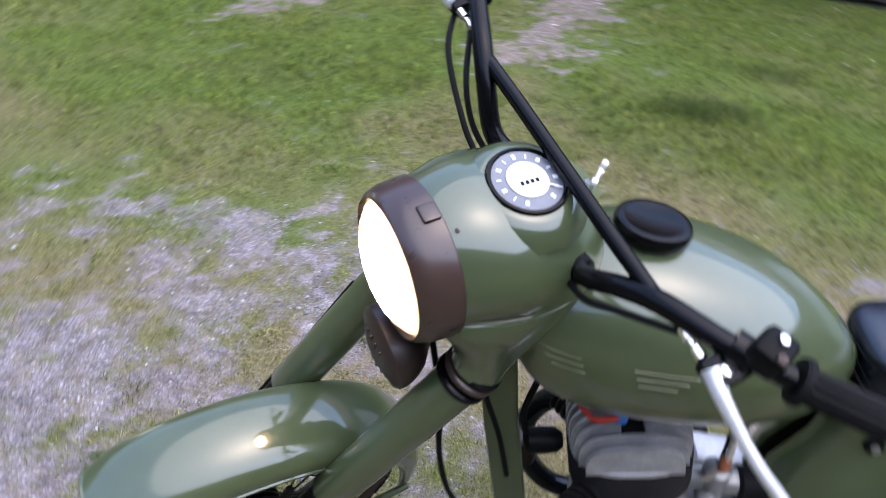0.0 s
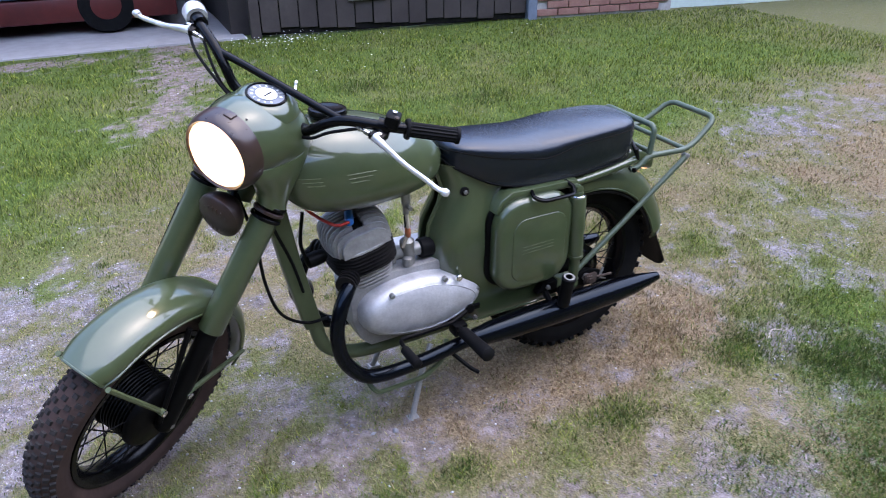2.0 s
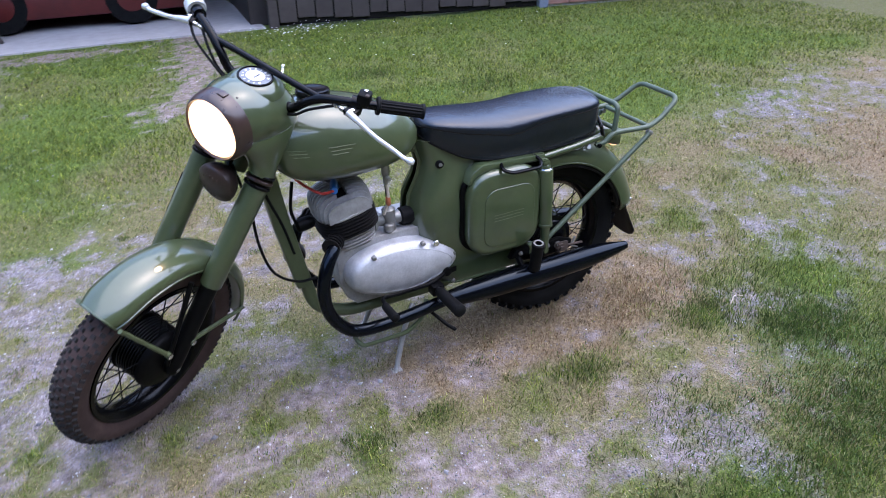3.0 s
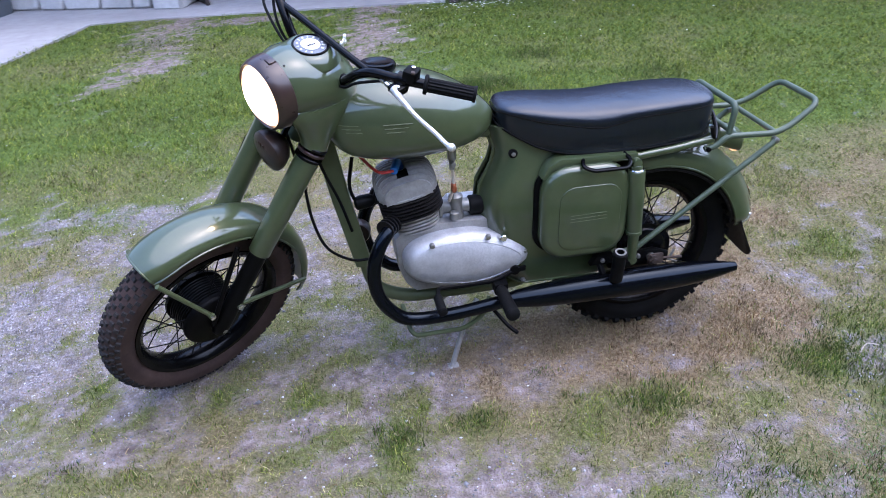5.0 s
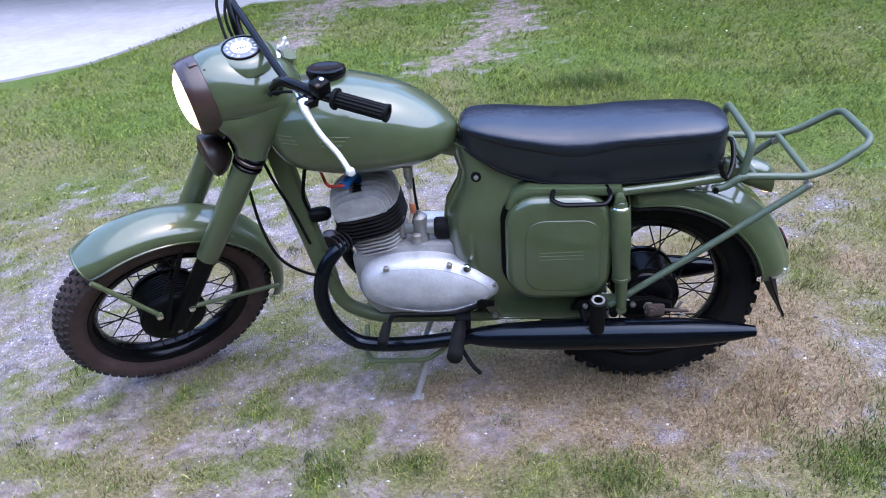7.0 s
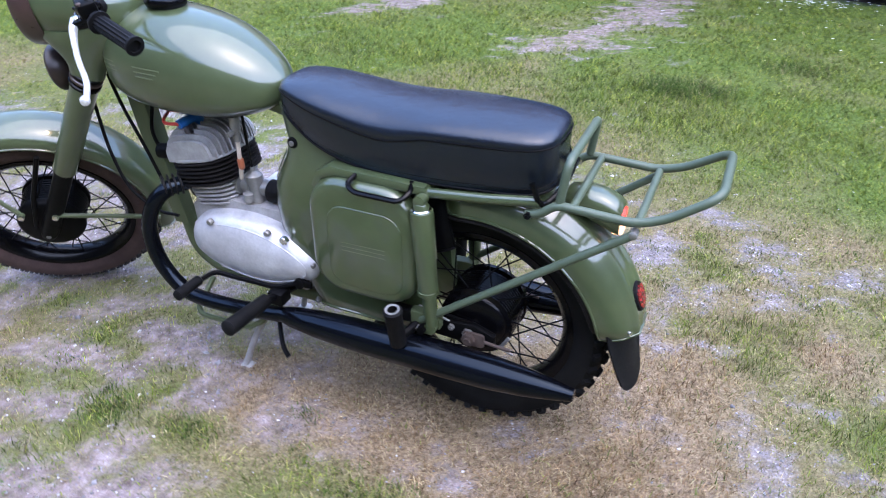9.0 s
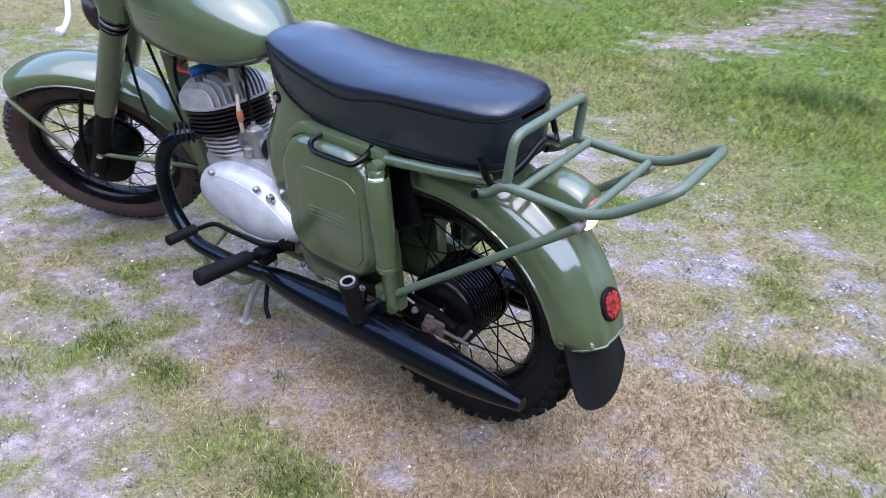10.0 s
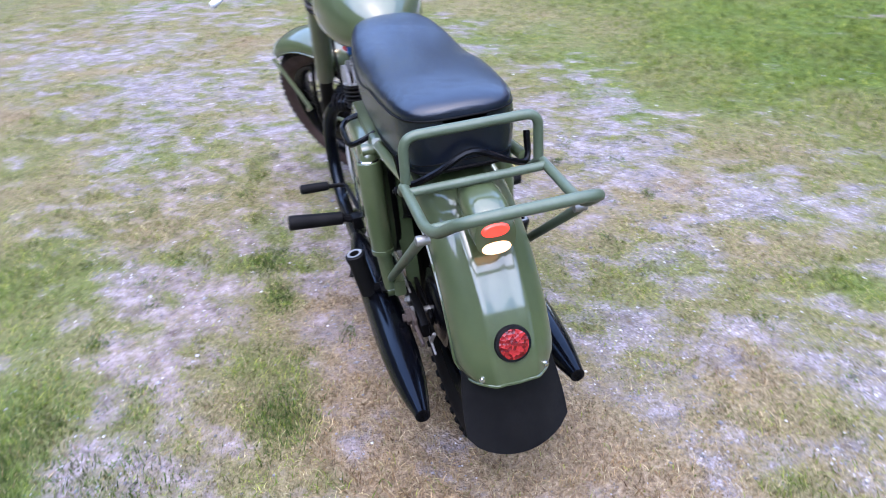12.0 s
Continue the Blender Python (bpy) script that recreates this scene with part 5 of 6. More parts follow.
gr, dr, ea = gr * (1 - fade) + 0.6 * fade, dr * (1 - fade) + 0.4 * fade, ea * (1 - fade) + 0.3 * fade
col = np.ones((nx * ny, 4), dtype=np.float32)
col[:, 0], col[:, 1], col[:, 2] = gr.ravel(), dr.ravel(), ea.ravel()
att = me.color_attributes.new("cover", "FLOAT_COLOR", "POINT")
att.data.foreach_set("color", col.ravel())
me.shade_smooth()

m, nt, p = nodes_of("gravel_and_grass")
tc = nt.nodes.new("ShaderNodeTexCoord").outputs["Object"]
at = nt.nodes.new("ShaderNodeVertexColor")
at.layer_name = "cover"
sep = nt.nodes.new("ShaderNodeSeparateColor")
nt.links.new(at.outputs["Color"], sep.inputs["Color"])
vor = nt.nodes.new("ShaderNodeTexVoronoi")
vor.inputs["Scale"].default_value = 190
vor.inputs["Randomness"].default_value = 1.0
nt.links.new(tc, vor.inputs["Vector"])
sepv = nt.nodes.new("ShaderNodeSeparateColor")
nt.links.new(vor.outputs["Color"], sepv.inputs["Color"])
stones = ramp(nt, sepv.outputs["Red"], [(0.0, (0.066, 0.066, 0.078)), (0.3, (0.165, 0.163, 0.184)), (0.75, (0.29, 0.286, 0.318)), (0.93, (0.43, 0.425, 0.46)), (1.0, (0.72, 0.70, 0.71))])
soil = ramp(nt, noise_tex(nt, 25, 6, 0.7, tc), [(0.30, (0.10, 0.074, 0.064)), (0.48, (0.26, 0.21, 0.203)), (0.62, (0.36, 0.305, 0.30)), (0.82, (0.48, 0.425, 0.425))])
n_mid = ramp(nt, noise_tex(nt, 7, 5, 0.65, tc), [(0.42, (0, 0, 0)), (0.62, (1, 1, 1))])
mix_soil = nt.nodes.new("ShaderNodeMath")
mix_soil.operation = "MULTIPLY_ADD"
nt.links.new(sep.outputs["Blue"], mix_soil.inputs[0])
mix_soil.inputs[1].default_value = 0.8
mix_soil.inputs[2].default_value = 0.4
base = mixc(nt, mix_soil.outputs[0], stones, soil)
base = mixc(nt, mixc(nt, 0.5, n_mid, (0, 0, 0)), base, mixc(nt, 0.5, base, soil))
litter = ramp(nt, noise_tex(nt, 95, 4, 0.75, tc), [(0.3, (0.10, 0.078, 0.045)), (0.6, (0.24, 0.20, 0.125)), (0.85, (0.44, 0.38, 0.27))])
scraps = ramp(nt, noise_tex(nt, 17, 7, 0.72, tc), [(0.46, (0, 0, 0)), (0.61, (0.66, 0.66, 0.66))])
base = mixc(nt, scraps, base, litter)
damp = ramp(nt, noise_tex(nt, 9, 7, 0.75, tc), [(0.36, (0.58, 0.57, 0.56)), (0.58, (1, 1, 1))])
base = mixc(nt, 1.0, base, damp, "MULTIPLY")
turf = ramp(nt, noise_tex(nt, 60, 5, 0.7, tc), [(0.3, (0.038, 0.062, 0.011)), (0.55, (0.092, 0.138, 0.028)), (0.8, (0.19, 0.22, 0.065))])
thatch = ramp(nt, noise_tex(nt, 80, 5, 0.7, tc), [(0.3, (0.085, 0.057, 0.036)), (0.55, (0.25, 0.185, 0.115)), (0.8, (0.44, 0.36, 0.25))])
turf = mixc(nt, sep.outputs["Green"], turf, thatch)
breakup = nt.nodes.new("ShaderNodeMath")
breakup.operation = "MULTIPLY_ADD"
nt.links.new(noise_tex(nt, 38, 5, 0.7, tc), breakup.inputs[0])
breakup.inputs[1].default_value = 1.4
nt.links.new(sep.outputs["Red"], breakup.inputs[2])
halve = nt.nodes.new("ShaderNodeMath")
halve.operation = "MULTIPLY"
halve.inputs[1].default_value = 0.6
nt.links.new(breakup.outputs[0], halve.inputs[0])
gmask = ramp(nt, halve.outputs[0], [(0.50, (0, 0, 0)), (0.80, (1, 1, 1))])
nt.links.new(mixc(nt, gmask, base, turf), p.inputs["Base Color"])
p.inputs["Roughness"].default_value = 0.95
p.inputs["Specular IOR Level"].default_value = 0.2
bh = nt.nodes.new("ShaderNodeMath")
bh.operation = "ADD"
nt.links.new(vor.outputs["Distance"], bh.inputs[0])
nt.links.new(noise_tex(nt, 40, 5, 0.7, tc), bh.inputs[1])
bump(nt, p, bh.outputs[0], 0.9, 0.006)
me.materials.append(m)
ground = tagged(new("ground", me), "gravel yard with patchy lawn and dry grass", "ground", kind="structure")

# loose gravel
m, nt, p = nodes_of("gravel_stone")
gi = nt.nodes.new("ShaderNodeNewGeometry")
c = ramp(nt, gi.outputs["Random Per Island"], [(0.0, (0.066, 0.066, 0.077)), (0.35, (0.15, 0.149, 0.17)), (0.7, (0.235, 0.232, 0.262)), (0.86, (0.38, 0.375, 0.40)), (1.0, (0.80, 0.79, 0.81))])
nt.links.new(mixc(nt, noise_tex(nt, 300, 3), c, mixc(nt, 0.6, c, (0.2, 0.19, 0.19))), p.inputs["Base Color"])
p.inputs["Roughness"].default_value = 0.9


def mesh_from_arrays(name, verts, faces, mat, attrs=()):
    me = bpy.data.meshes.new(name)
    k = faces.shape[1]
    me.vertices.add(len(verts))
    me.vertices.foreach_set("co", verts.astype(np.float32).ravel())
    me.loops.add(faces.size)
    me.loops.foreach_set("vertex_index", faces.astype(np.int32).ravel())
    me.polygons.add(len(faces))
    me.polygons.foreach_set("loop_start", np.arange(0, faces.size, k, dtype=np.int32))
    me.update(calc_edges=True)
    for an, values in attrs:
        a = me.attributes.new(an, "FLOAT", "POINT")
        a.data.foreach_set("value", values.astype(np.float32))
    me.materials.append(mat)
    me.validate()
    return new(name, me)


N = 110000
sx, sy = RNG.uniform(-2.2, 4.5, N), RNG.uniform(-1.1, 2.6, N)
g0, d0, e0 = cover(sx, sy)
keep = RNG.random(N) > np.clip(g0 * 1.1 + 0.35 * e0, 0, 0.97)
sx, sy = sx[keep], sy[keep]
n = len(sx)
size = 0.0018 + 0.0035 * RNG.random(n) ** 3.0 + 0.006 * (RNG.random(n) > 0.992)
OCT = np.array([[1, 0, 0], [0, 1, 0], [-1, 0, 0], [0, -1, 0], [0, 0, 0.7], [0, 0, -0.6]])
OF = np.array([[0, 1, 4], [1, 2, 4], [2, 3, 4], [3, 0, 4], [1, 0, 5], [2, 1, 5], [3, 2, 5], [0, 3, 5]])
ang = RNG.uniform(0, 6.28, n)
v = OCT[None] * (size[:, None, None] * RNG.uniform(0.6, 1.3, (n, 6, 1)))
ca, sa = np.cos(ang)[:, None], np.sin(ang)[:, None]
v = np.stack([v[..., 0] * ca - v[..., 1] * sa + sx[:, None], v[..., 0] * sa + v[..., 1] * ca + sy[:, None], v[..., 2] + (height(sx, sy) + size * 0.15)[:, None]], -1)
gravel = mesh_from_arrays("gravel", v.reshape(-1, 3), (OF[None] + (np.arange(n) * 6)[:, None, None]).reshape(-1, 3), m)
tagged(gravel, "loose grey gravel stones", "gravel", kind="stuff")

# grass blades
def blade_material(name, greens):
    m, nt, p = nodes_of(name)
    gi = nt.nodes.new("ShaderNodeNewGeometry")
    ad = nt.nodes.new("ShaderNodeAttribute")
    ad.attribute_name = "dry"
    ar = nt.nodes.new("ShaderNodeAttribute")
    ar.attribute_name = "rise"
    green = ramp(nt, gi.outputs["Random Per Island"], greens)
    straw = ramp(nt, gi.outputs["Random Per Island"], [(0.0, (0.14, 0.10, 0.05)), (0.5, (0.32, 0.255, 0.13)), (1.0, (0.60, 0.52, 0.32))])
    dead = ramp(nt, gi.outputs["Random Per Island"], [(0.0, (0.085, 0.042, 0.021)), (0.5, (0.285, 0.172, 0.088)), (1.0, (0.54, 0.385, 0.22))])
    old = ramp(nt, ad.outputs["Fac"], [(0.70, (0, 0, 0)), (0.95, (1, 1, 1))])
    straw = mixc(nt, old, straw, dead)
    part_dry = ramp(nt, ad.outputs["Fac"], [(0.0, (0, 0, 0)), (0.6, (1, 1, 1))])
    cc = mixc(nt, part_dry, green, straw)
    # blade feet mixed towards dark brown, painting the shade low between blades
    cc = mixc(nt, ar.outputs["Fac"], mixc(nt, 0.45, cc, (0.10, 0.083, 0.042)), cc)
    tc = nt.nodes.new("ShaderNodeTexCoord").outputs["Object"]
    clumps = ramp(nt, noise_tex(nt, 11, 6, 0.7, tc), [(0.36, (0.50, 0.50, 0.50)), (0.5, (0.92, 0.92, 0.92)), (0.64, (1.25, 1.25, 1.2))])
    cc = mixc(nt, 1.0, cc, clumps, "MULTIPLY")
    nt.links.new(cc, p.inputs["Base Color"])
    p.inputs["Roughness"].default_value = 0.55
    p.inputs["Specular IOR Level"].default_value = 0.15
    tr = nt.nodes.new("ShaderNodeBsdfTranslucent")
    nt.links.new(cc, tr.inputs["Color"])
    ms = nt.nodes.new("ShaderNodeMixShader")
    ms.inputs["Fac"].default_value = 0.25
    nt.links.new(p.outputs["BSDF"], ms.inputs[1])
    nt.links.new(tr.outputs["BSDF"], ms.inputs[2])
    nt.links.new(ms.outputs["Shader"], nt.nodes["Material Output"].inputs["Surface"])
    return m


BLADE = blade_material("grass_blade", [(0.0, (0.026, 0.058, 0.008)), (0.35, (0.092, 0.160, 0.015)), (0.75, (0.225, 0.292, 0.038)), (1.0, (0.44, 0.47, 0.11))])
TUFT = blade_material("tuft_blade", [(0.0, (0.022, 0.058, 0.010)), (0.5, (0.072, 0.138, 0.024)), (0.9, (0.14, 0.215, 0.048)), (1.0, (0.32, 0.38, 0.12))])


def blades(name, x, y, h, w, lean, dry, label, mat=None):
    n = len(x)
    a, b = RNG.uniform(0, 6.28, n), RNG.uniform(0, 6.28, n)
    wx, wy = np.cos(a) * w / 2, np.sin(a) * w / 2
    lx, ly = np.cos(b) * lean * h, np.sin(b) * lean * h
    z = height(x, y) - 0.003
    zt = h * np.sqrt(np.clip(1 - (lean * 0.8) ** 2, 0.08, 1))
    P = [(x - wx, y - wy, z), (x + wx, y + wy, z), (x + lx * 0.35 + wx * 0.8, y + ly * 0.35 + wy * 0.8, z + zt * 0.6), (x + lx * 0.35 - wx * 0.8, y + ly * 0.35 - wy * 0.8, z + zt * 0.6), (x + lx, y + ly, z + zt)]
    V = np.stack([np.stack(q, -1) for q in P], 1)
    F = np.array([[0, 1, 2], [0, 2, 3], [3, 2, 4]])[None] + (np.arange(n) * 5)[:, None, None]
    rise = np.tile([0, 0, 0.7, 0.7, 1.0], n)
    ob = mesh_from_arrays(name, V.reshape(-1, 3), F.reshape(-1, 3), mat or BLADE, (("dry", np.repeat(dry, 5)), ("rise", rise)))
    return tagged(ob, label, "grass", kind="stuff")


N = 4000000
x, y = RNG.uniform(-6.0, 7.0, N), RNG.uniform(-2.6, 6.0, N)
close = np.exp(-(((x - 1.0) / 2.6) ** 2 + ((y - 0.1) / 1.9) ** 2))
g0, d0, e0 = cover(x, y)
dens = 0.10 + 0.90 * close
keep = (RNG.random(N) < dens * (0.78 * g0 ** 1.15 + 0.20 + 0.08 * step(x, 0.9, 1.5))) & ~((x < 1.82) & (y > 5.55)) & ~((x < -1.54 + 0.33 * (y - 5.6)) & (y > 3.05)) & (y < 5.82 - 0.2 * x)
x, y, g0, d0, dens = x[keep], y[keep], g0[keep], d0[keep], dens[keep]
n = len(x)
clump = vnoise(x, y, 0.3)
lawn = step(y, 1.3, 2.3)
h = (0.006 + 0.020 * RNG.random(n) ** 1.6) * (0.5 + 0.6 * g0) * (0.45 + 0.7 * clump + 0.6 * vnoise(x, y, 0.09)) * (1 + 0.85 * lawn) * (0.86 + 0.35 * spots(x, y, TUFTS))
w = RNG.uniform(0.0013, 0.0027, n) * np.clip(dens, 0.1, 1) ** -0.42
chance = np.clip((0.06 + 0.62 * d0 + 0.30 * step(d0, 0.65, 0.95)) * (1 - lawn) + lawn * (0.02 + 0.32 * d0 - 0.2 * clump), 0.03, 0.95)
dry = (RNG.random(n) < chance) * np.clip(RNG.uniform(0.2, 0.6, n) + 0.45 * step(d0, 0.6, 0.95), 0, 1)
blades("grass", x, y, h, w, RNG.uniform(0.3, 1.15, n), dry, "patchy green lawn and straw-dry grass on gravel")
# short dead stalks lying flat
N = 90000
x, y = RNG.uniform(-1.8, 3.2, N), RNG.uniform(-1.3, 1.9, N)
g0, d0, e0 = cover(x, y)
keep = RNG.random(N) < (0.15 + 0.75 * d0 * step(g0, 0.1, 0.5)) * (1 - 0.8 * step(x, 1.35, 1.8) * step(-y, 0.45, 0.8))
x, y, d0 = x[keep], y[keep], d0[keep]
n = len(x)
blades("dead_stalks", x, y, RNG.uniform(0.008, 0.03, n), RNG.uniform(0.0012, 0.0026, n), RNG.uniform(1.05, 1.25, n), np.where(RNG.random(n) < 0.5, 0.62, 0.9), "pale dead grass stalks lying on the soil")
# taller dark tufts in the lawn
tx, ty, th = [], [], []
for cx, cy, r, k, hh in ((1.46, 2.64, 0.20, 2200, 0.085), (2.0, 3.3, 0.2, 700, 0.07), (-0.9, 4.6, 0.3, 700, 0.06), (2.6, 2.6, 0.25, 800, 0.06), (0.32, -0.18, 0.06, 260, 0.028), (2.1, -0.32, 0.3, 2200, 0.035), (1.4, -0.78, 0.2, 900, 0.035), (1.0, 2.4, 0.5, 1600, 0.05), (1.55, -1.1, 0.22, 2600, 0.04), (1.2, -1.05, 0.2, 1800, 0.036), (2.06, -0.57, 0.20, 2600, 0.04), (1.85, -0.98, 0.26, 6500, 0.036), (2.3, -0.9, 0.28, 4500, 0.038), (2.1, -0.62, 0.2, 2500, 0.034), (1.8, -0.38, 0.14, 1200, 0.036), (0.50, -0.42, 0.07, 480, 0.03), (0.72, -0.40, 0.06, 300, 0.03), (1.24, -0.44, 0.10, 700, 0.032), (-0.5, 2.6, 0.4, 1000, 0.045)):
    tx.append(RNG.normal(cx, r * 0.6, k)), ty.append(RNG.normal(cy, r * 0.4, k)), th.append(hh * RNG.uniform(0.3, 0.95, k))
for k in range(110):
    cx, cy, m_ = RNG.uniform(-0.4, 2.4), RNG.uniform(-1.0, 1.3), RNG.integers(25, 90)
    tx.append(RNG.normal(cx, 0.022, m_)), ty.append(RNG.normal(cy, 0.018, m_)), th.append(0.026 * RNG.uniform(0.3, 0.95, m_))
x, y, h = np.concatenate(tx), np.concatenate(ty), np.concatenate(th)
under = (np.abs(y) < 0.22) & (x > -0.3) & (x < 1.7)
x, y, h = x[~under], y[~under], h[~under]
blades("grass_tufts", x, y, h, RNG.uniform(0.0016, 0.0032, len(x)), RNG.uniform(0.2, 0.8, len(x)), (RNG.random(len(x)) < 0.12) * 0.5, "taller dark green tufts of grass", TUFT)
# broad-leaved weeds
m = surface("weed_leaf", (0.04, 0.078, 0.014), (0.085, 0.145, 0.028), 30, 0.5, spread=0.1, spec=0.3)
wx, wy = [], []
for cx, cy, r, k in ((1.66, -0.80, 0.14, 500), (1.90, -0.70, 0.12, 380), (1.75, -1.05, 0.18, 520), (2.2, -0.8, 0.16, 380), (1.36, -0.86, 0.10, 140), (0.43, -0.70, 0.05, 60), (2.0, -0.85, 0.2, 420), (0.95, -0.95, 0.1, 120), (-0.42, 0.02, 0.06, 40)):
    wx.append(RNG.normal(cx, r, k)), wy.append(RNG.normal(cy, r * 0.7, k))
x, y = np.concatenate(wx), np.concatenate(wy)
n = len(x)
a, ln, up = RNG.uniform(0, 6.28, n), RNG.uniform(0.004, 0.010, n), RNG.uniform(-0.1, 0.6, n)
ux, uy = np.cos(a), np.sin(a)
z = height(x, y) + RNG.uniform(0.006, 0.022, n)
wd_ = ln * 0.32
leafv = [(x, y, z), (x + ux * ln * 0.5 - uy * wd_, y + uy * ln * 0.5 + ux * wd_, z + up * ln * 0.5 + 0.002), (x + ux * ln, y + uy * ln, z + up * ln * 0.7), (x + ux * ln * 0.5 + uy * wd_, y + uy * ln * 0.5 - ux * wd_, z + up * ln * 0.5 + 0.002)]
V = np.stack([np.stack(q, -1) for q in leafv], 1)
F = np.array([[0, 2, 1], [0, 3, 2]])[None] + (np.arange(n) * 4)[:, None, None]
tagged(mesh_from_arrays("weeds", V.reshape(-1, 3), F.reshape(-1, 3), m), "low broad-leaved weeds among the gravel", "weeds", kind="stuff")
# daisies by the barn
m, nt, p = nodes_of("daisy_petal")
p.inputs["Base Color"].default_value = (0.8, 0.8, 0.78, 1)
p.inputs["Roughness"].default_value = 0.7
k = 110
x = np.concatenate([RNG.normal(1.95, 0.28, k), RNG.uniform(0.5, 4.4, 26)])
y = np.concatenate([RNG.normal(5.02, 0.12, k), RNG.uniform(3.4, 5.0, 26)])
n = len(x)
V, F = [], []
for i in range(n):
    z, r = 0.05 + 0.045 * RNG.random(), 0.006 + 0.004 * RNG.random()
    o = len(V)
    V.append((x[i], y[i], z + 0.003))
    for j in range(8):
        a = j * math.pi / 4
        q = r * (1.0 if j % 2 else 0.62)
        V.append((x[i] + q * math.cos(a), y[i] + q * math.sin(a), z))
    F += [(o, o + 1 + j, o + 1 + (j + 1) % 8) for j in range(8)]
tagged(mesh_from_arrays("daisies", np.array(V), np.array(F), m), "scattered small white daisies in the lawn", "flowers", kind="stuff")
bm = B()
tube(bm, spline([(1.90, -0.40, 0.03), (1.93, -0.385, 0.045), (1.97, -0.388, 0.035)], 4), 0.0016, 5)
tagged(part("straw", bm, CLEAR_HOSE, None), "single pale dry stalk lying in the grass", "straw")

# ---- yard buildings ----
A0, A1 = Vector((1.93, 5.46, 0)), Vector((4.60, 4.92, 0))
wd = (A1 - A0).normalized()
wn2 = Vector((-wd.y, wd.x, 0))


def wall_box(bm, a, b, z0, z1, thick, bevel=0.004):
    d = b - a
    ang = math.atan2(d.y, d.x)
    box(bm, (d.length, thick, z1 - z0), Matrix.Translation(((a.x + b.x) / 2, (a.y + b.y) / 2, (z0 + z1) / 2)) @ Matrix.Rotation(ang, 4, "Z") @ Matrix.Translation((0, thick / 2, 0)), bevel, 1)


bm = B()
wall_box(bm, A0 + wn2 * 0.03, A1 + wn2 * 0.03, 0.02, 2.9, 0.16)
barn_wall = setting("wall_barn", bm, HEAT_AND_GAP_BLACK, "dark weathered barn wall of upright planks", "wall")
n = 15
for k in range(n):
    a, b = A0 + (A1 - A0) * (k / n) + wd * 0.004, A0 + (A1 - A0) * ((k + 1) / n) - wd * 0.004
    bm = B()
    off = wn2 * (0.006 * (k % 3) - 0.004)
    wall_box(bm, a + off, b + off, 0.05 + 0.012 * ((k * 7) % 4), 2.88, 0.024)
    part("plank", bm, PLANK, barn_wall)
bm = B()
wall_box(bm, A0 - wd * 0.10 - wn2 * 0.02, A0 - wd * 0.004 - wn2 * 0.02, 0, 2.9, 0.16)
setting("post_barn", bm, PLANK, "weathered corner post of the barn", "post")
bm = B()
wall_box(bm, A0 + wd * 0.85 - wn2 * 0.03, A0 + wd * 1.22 - wn2 * 0.03, 0.30, 0.335, 0.025)
tagged(part("hinge", bm, STEEL, None), "pale metal strap on the barn planks", "hinge")
bm = B()
wall_box(bm, A1 + wd * 0.005 - wn2 * 0.03, A1 + wd * 0.11 - wn2 * 0.03, 0, 2.9, 0.2)
setting("post_blue", bm, POST_BLUE, "blue-grey painted post beside the barn", "post")
W0, W1 = A1 + wd * 0.12, A1 + wd * 1.75
bm = B()
wall_box(bm, W0 + wn2 * 0.03, W1 + wn2 * 0.03, 0.26, 2.9, 0.25)
setting("wall_white", bm, PLASTER, "plain white plastered wall", "wall")
bm = B()
wall_box(bm, W0 + wn2 * 0.02, W1 + wn2 * 0.02, 0.0, 0.255, 0.25)
brick_base = setting("wall_base", bm, MORTAR, "old red brick base course under the white wall", "wall")
for row in range(3):
    for k in range(7):
        bm = B()
        o = 0.12 * (row % 2)
        s0 = o + k * 0.245
        if s0 + 0.235 > 1.63:
            continue
        wall_box(bm, W0 + wd * s0 - wn2 * 0.004, W0 + wd * (s0 + 0.235) - wn2 * 0.004, 0.03 + row * 0.078, 0.098 + row * 0.078, 0.03)
        part("brick", bm, BRICK, brick_base)
bm = B()
wall_box(bm, W1 + wd * 0.01 + wn2 * 0.1, W1 + wd * 6.0 + wn2 * 0.1, 0.0, 2.9, 0.25)
setting("wall_mint", bm, MINT, "pale mint plastered wall", "wall")
# roof out of view, added so the seat reflects dark in place of sky
bm = B()
r0, r1 = A0 - wd * 0.3, W1 + wd * 6.2
eave, ridge = -0.35, 4.2
vs = [bm.verts.new((r + wn2 * d) + Vector((0, 0, z))) for r, d, z in ((r0, eave, 2.72), (r1, eave, 2.72), (r1, ridge, 6.6), (r0, ridge, 6.6), (r0, eave, 2.84), (r1, eave, 2.84), (r1, ridge, 6.74), (r0, ridge, 6.74))]
for q in ((3, 2, 1, 0), (4, 5, 6, 7), (0, 1, 5, 4), (1, 2, 6, 5), (2, 3, 7, 6), (3, 0, 4, 7)):
    bm.faces.new([vs[i] for i in q])
setting("roof_barn_unseen", bm, ROOF, "unseen dark pitched barn roof added to darken reflections", "roof")
# garage with concrete floor
bm = B()
o = [(-7.5, 2.3), (-2.9, 3.05), (-2.2, 3.62), (-1.86, 4.5), (-1.56, 5.62), (-1.02, 5.68), (0.2, 5.62), (1.80, 5.52), (1.84, 9.0), (-7.5, 9.0)]
t = [bm.verts.new((x, y, 0.018)) for x, y in o]
b = [bm.verts.new((x, y, -0.05)) for x, y in o]
bm.faces.new(t)
for i in range(len(o)):
    bm.faces.new((t[i], t[(i + 1) % len(o)], b[(i + 1) % len(o)], b[i]))
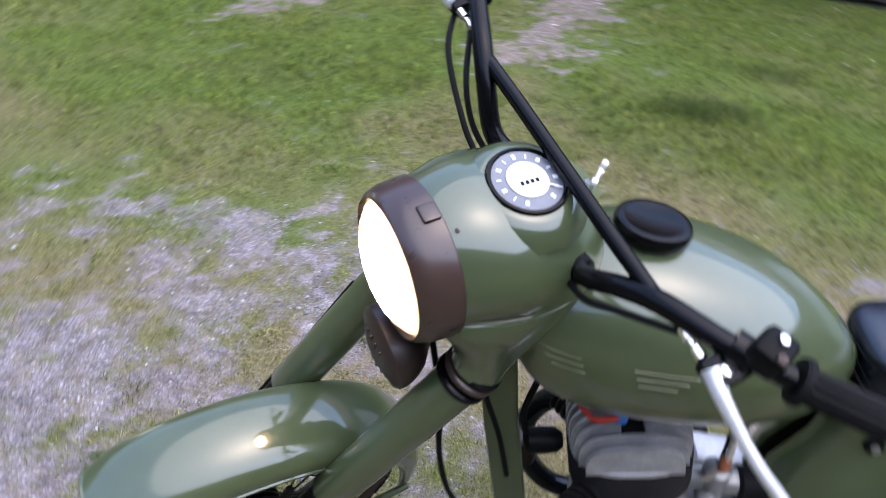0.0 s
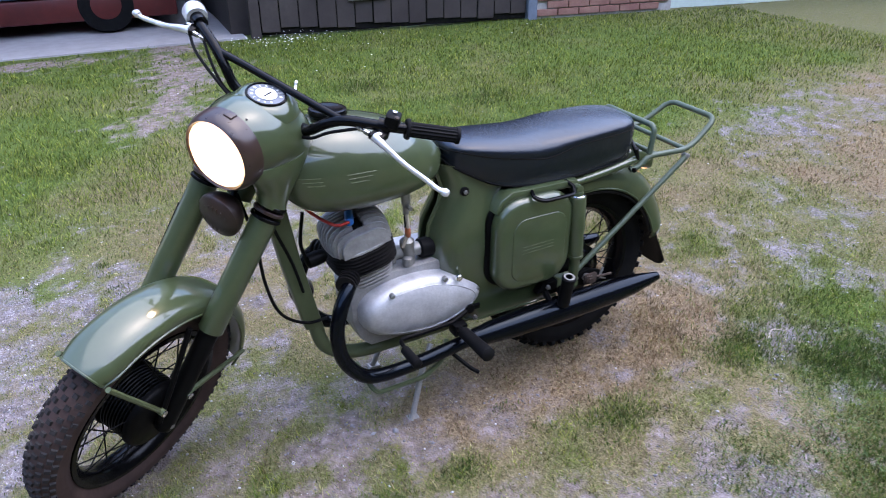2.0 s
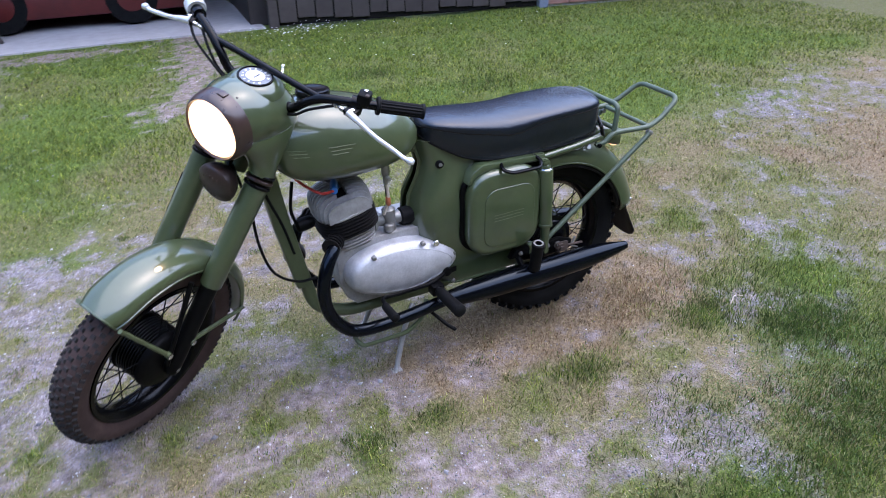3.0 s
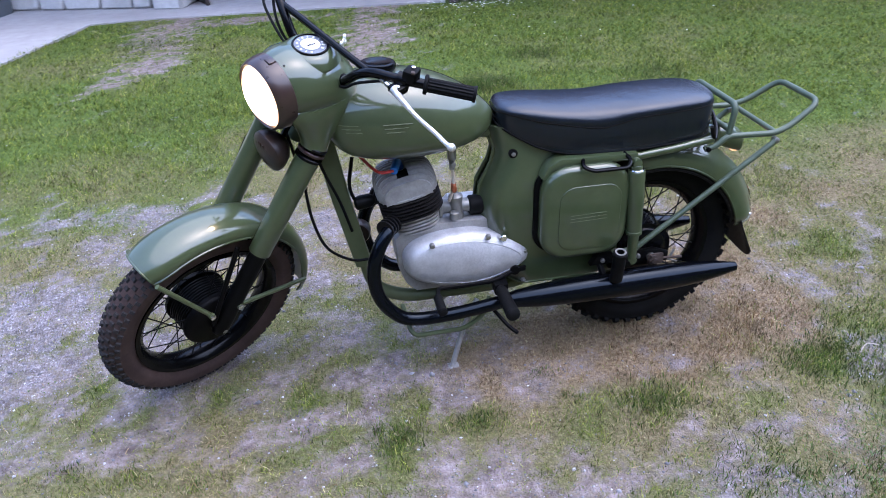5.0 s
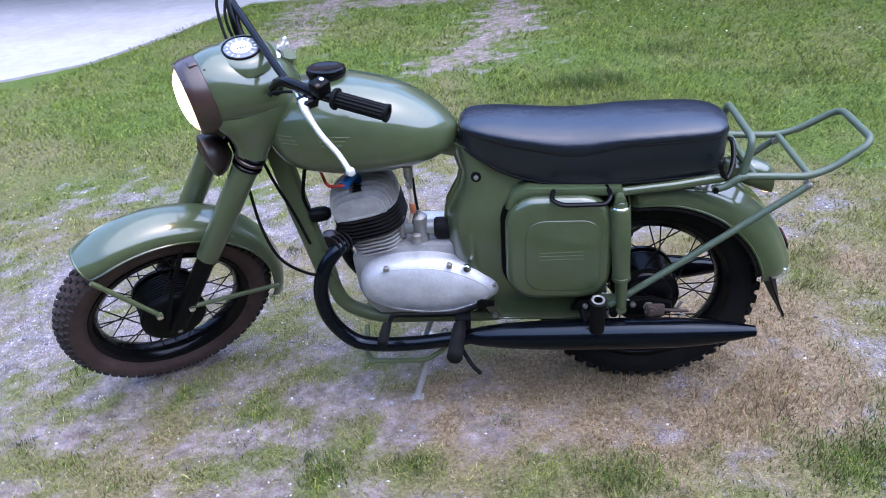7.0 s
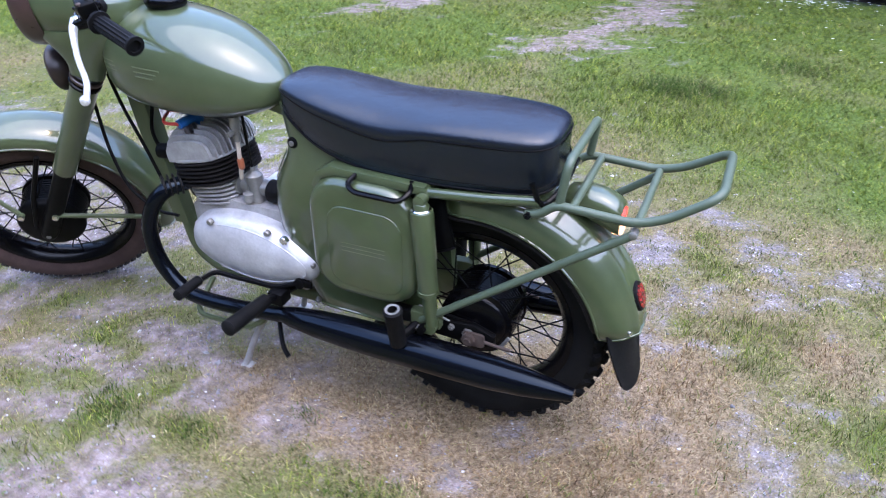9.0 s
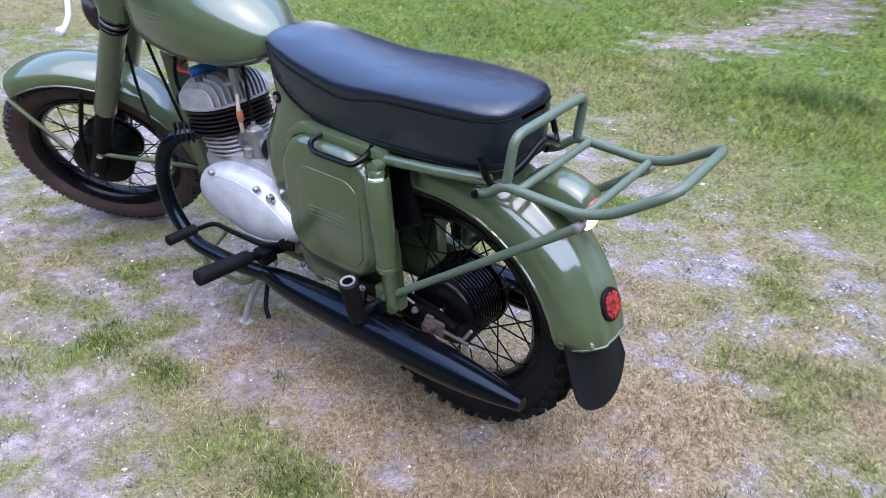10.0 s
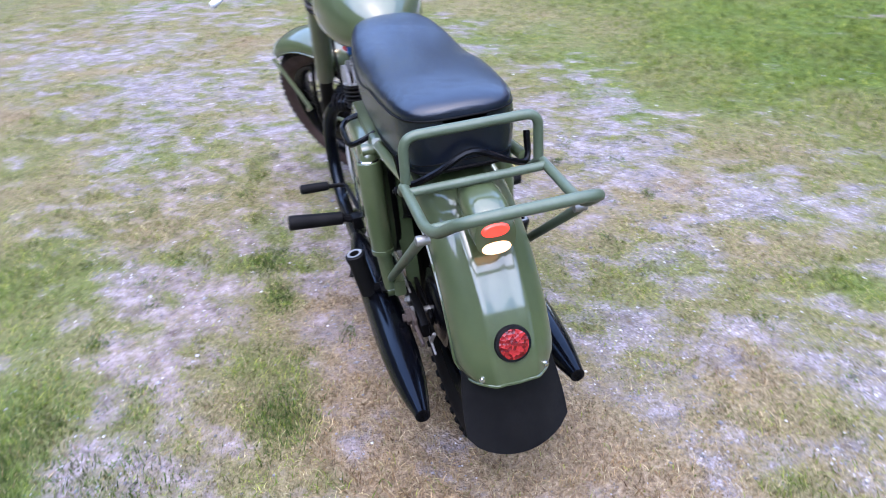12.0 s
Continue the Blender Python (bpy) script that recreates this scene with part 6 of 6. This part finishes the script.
setting("floor_concrete", bm, CONCRETE, "pale worn concrete apron before the garage", "floor")
S0, S1 = Vector((-3.9, 7.02, 0)), Vector((-1.08, 6.22, 0))
sd = (S1 - S0).normalized()
bm = B()
wall_box(bm, S0 + Vector((0, 0.03, 0)), S1 + Vector((0, 0.03, 0)), 0.0, 2.9, 0.4)
stone_wall = setting("wall_stone", bm, MORTAR, "whitewashed rubble stone wall", "wall")
rs = random.Random(4)
zz = 0.02
while zz < 1.0:
    hh = rs.uniform(0.14, 0.24)
    s0 = rs.uniform(-0.1, 0.0)
    while s0 < 2.9:
        ww = rs.uniform(0.2, 0.42)
        e0, e1 = max(s0, 0.0), min(s0 + ww - 0.015, 2.92)
        if e1 - e0 > 0.05:
            bm = B()
            a, b2 = S0 + sd * e0, S0 + sd * e1
            wall_box(bm, a - Vector((0, rs.uniform(0.0, 0.03), 0)), b2 - Vector((0, rs.uniform(0.0, 0.03), 0)), zz, zz + hh - 0.015, 0.08, 0.02)
            part("stone", bm, STONE_W, stone_wall)
        s0 += ww
    zz += hh
bm = B()
wall_box(bm, S1 + sd * 0.0 - Vector((0, 0.06, 0)), S1 + sd * 0.32 - Vector((0, 0.06, 0)), 0.0, 2.9, 0.5, 0.03)
setting("pillar_stone", bm, STONE_W, "pale plastered pillar at the garage door", "pillar")
bm = B()
box(bm, (0.04, 0.5, 0.9), pose(-0.72, 6.35, 0.45, 0, -16, 20), 0.01)
tagged(part("old_board", bm, PLANK, None), "dark old board leaning at the garage pillar", "board")
bm = B()
wall_box(bm, Vector((-7.5, 8.9, 0)), Vector((2.0, 8.9, 0)), 0, 2.9, 0.25)
setting("wall_garage", bm, PLANK, "dark garage back wall", "wall")
bm = B()
wall_box(bm, Vector((1.9, 5.7, 0)), Vector((2.2, 8.9, 0)), 0, 2.9, 0.2)
setting("wall_garage_side", bm, PLANK, "dark garage side wall", "wall")
bm = B()
wall_box(bm, Vector((-4.0, 7.1, 0)), Vector((-4.0, 8.9, 0)), 0, 2.9, 0.2)
setting("wall_garage_inner", bm, PLANK, "dark garage inner wall", "wall")
# out of view; lowered and brought forward to keep the garage interior dark
bm = B()
box(bm, (9.3, 3.7, 0.2), Matrix.Translation((-2.85, 7.3, 2.4)), 0.02)
setting("ceiling", bm, ROOF, "unseen dark garage roof, set low and forward to shade inside", "roof")
# slope above view, added to cover low sky in the bike's reflections
bm = B()
vs = [bm.verts.new(q) for q in ((-7.6, 5.3, 2.44), (1.55, 5.3, 2.44), (1.55, 9.4, 6.4), (-7.6, 9.4, 6.4), (-7.6, 5.3, 2.56), (1.55, 5.3, 2.56), (1.55, 9.4, 6.52), (-7.6, 9.4, 6.52))]
for q in ((3, 2, 1, 0), (4, 5, 6, 7), (0, 1, 5, 4), (1, 2, 6, 5), (2, 3, 7, 6), (3, 0, 4, 7)):
    bm.faces.new([vs[i] for i in q])
setting("roof_garage_unseen", bm, ROOF, "unseen dark pitched garage roof added to darken reflections", "roof")
# trailer in the garage
trailer = tagged(new("trailer"), "dark red trailer under a blue tarpaulin", "trailer")
trailer.matrix_world = pose(0.15, 7.0, 0.018, 0, 0, -5)
bm = B()
box(bm, (2.3, 1.1, 0.22), Matrix.Translation((0.1, 0, 0.24)), 0.02)
part("trailer_body", bm, RED_PAINT, trailer, "dark red body")
bm = B()
box(bm, (1.55, 1.2, 0.6), Matrix.Translation((-0.25, 0, 0.66)), 0.08, 4)
part("tarpaulin", bm, TARP, trailer, "blue tarpaulin cover")
for sx in (-0.6, 0.6):
    bm = B()
    ring_lathe(bm, [(0.14, -0.05), (0.25, -0.055), (0.27, 0), (0.25, 0.055), (0.14, 0.05)], (sx, -0.5, 0.272), (0, 1, 0), 28)
    lathe(bm, [(0.14, -0.03), (0.03, -0.04)], (sx, -0.5, 0.272), (0, 1, 0), 20)
    part("trailer_wheel", bm, RUBBER, trailer, "black trailer wheel")
# grey bin by the stone wall
bin_ = tagged(new("bin"), "wide blue-grey plastic box with lid on concrete", "bin")
bin_.matrix_world = pose(-3.07, 6.56, 0.018, 0, 0, -14)
bm = B()
loft(bm, [[(sx * (0.57 + 0.05 * t) , sy * (0.11 + 0.03 * t), z) for sx, sy in ((-1, -1), (1, -1), (1, 1), (-1, 1))] for t, z in ((0, 0.0), (0.3, 0.2), (1, 0.85))])
part("bin_body", bm, BIN_GREY, bin_)
bm = B()
box(bm, (1.28, 0.30, 0.05), Matrix.Translation((0, 0, 0.875)), 0.015)
part("bin_lid", bm, BIN_GREY, bin_)
# unseen plain walls closing the yard behind the camera, added to block low sky
for name, a, b in (("wall_unseen_south", (-14, -9), (16, -9)), ("wall_unseen_west", (-13, 12), (-13, -9)), ("wall_unseen_east", (15, -9), (15, 12))):
    bm = B()
    wall_box(bm, Vector((*a, 0)), Vector((*b, 0)), 0, 6.5, 0.3)
    setting(name, bm, SKY_BLOCKER, "unseen plain dark wall added to block low sky round the yard", "wall")
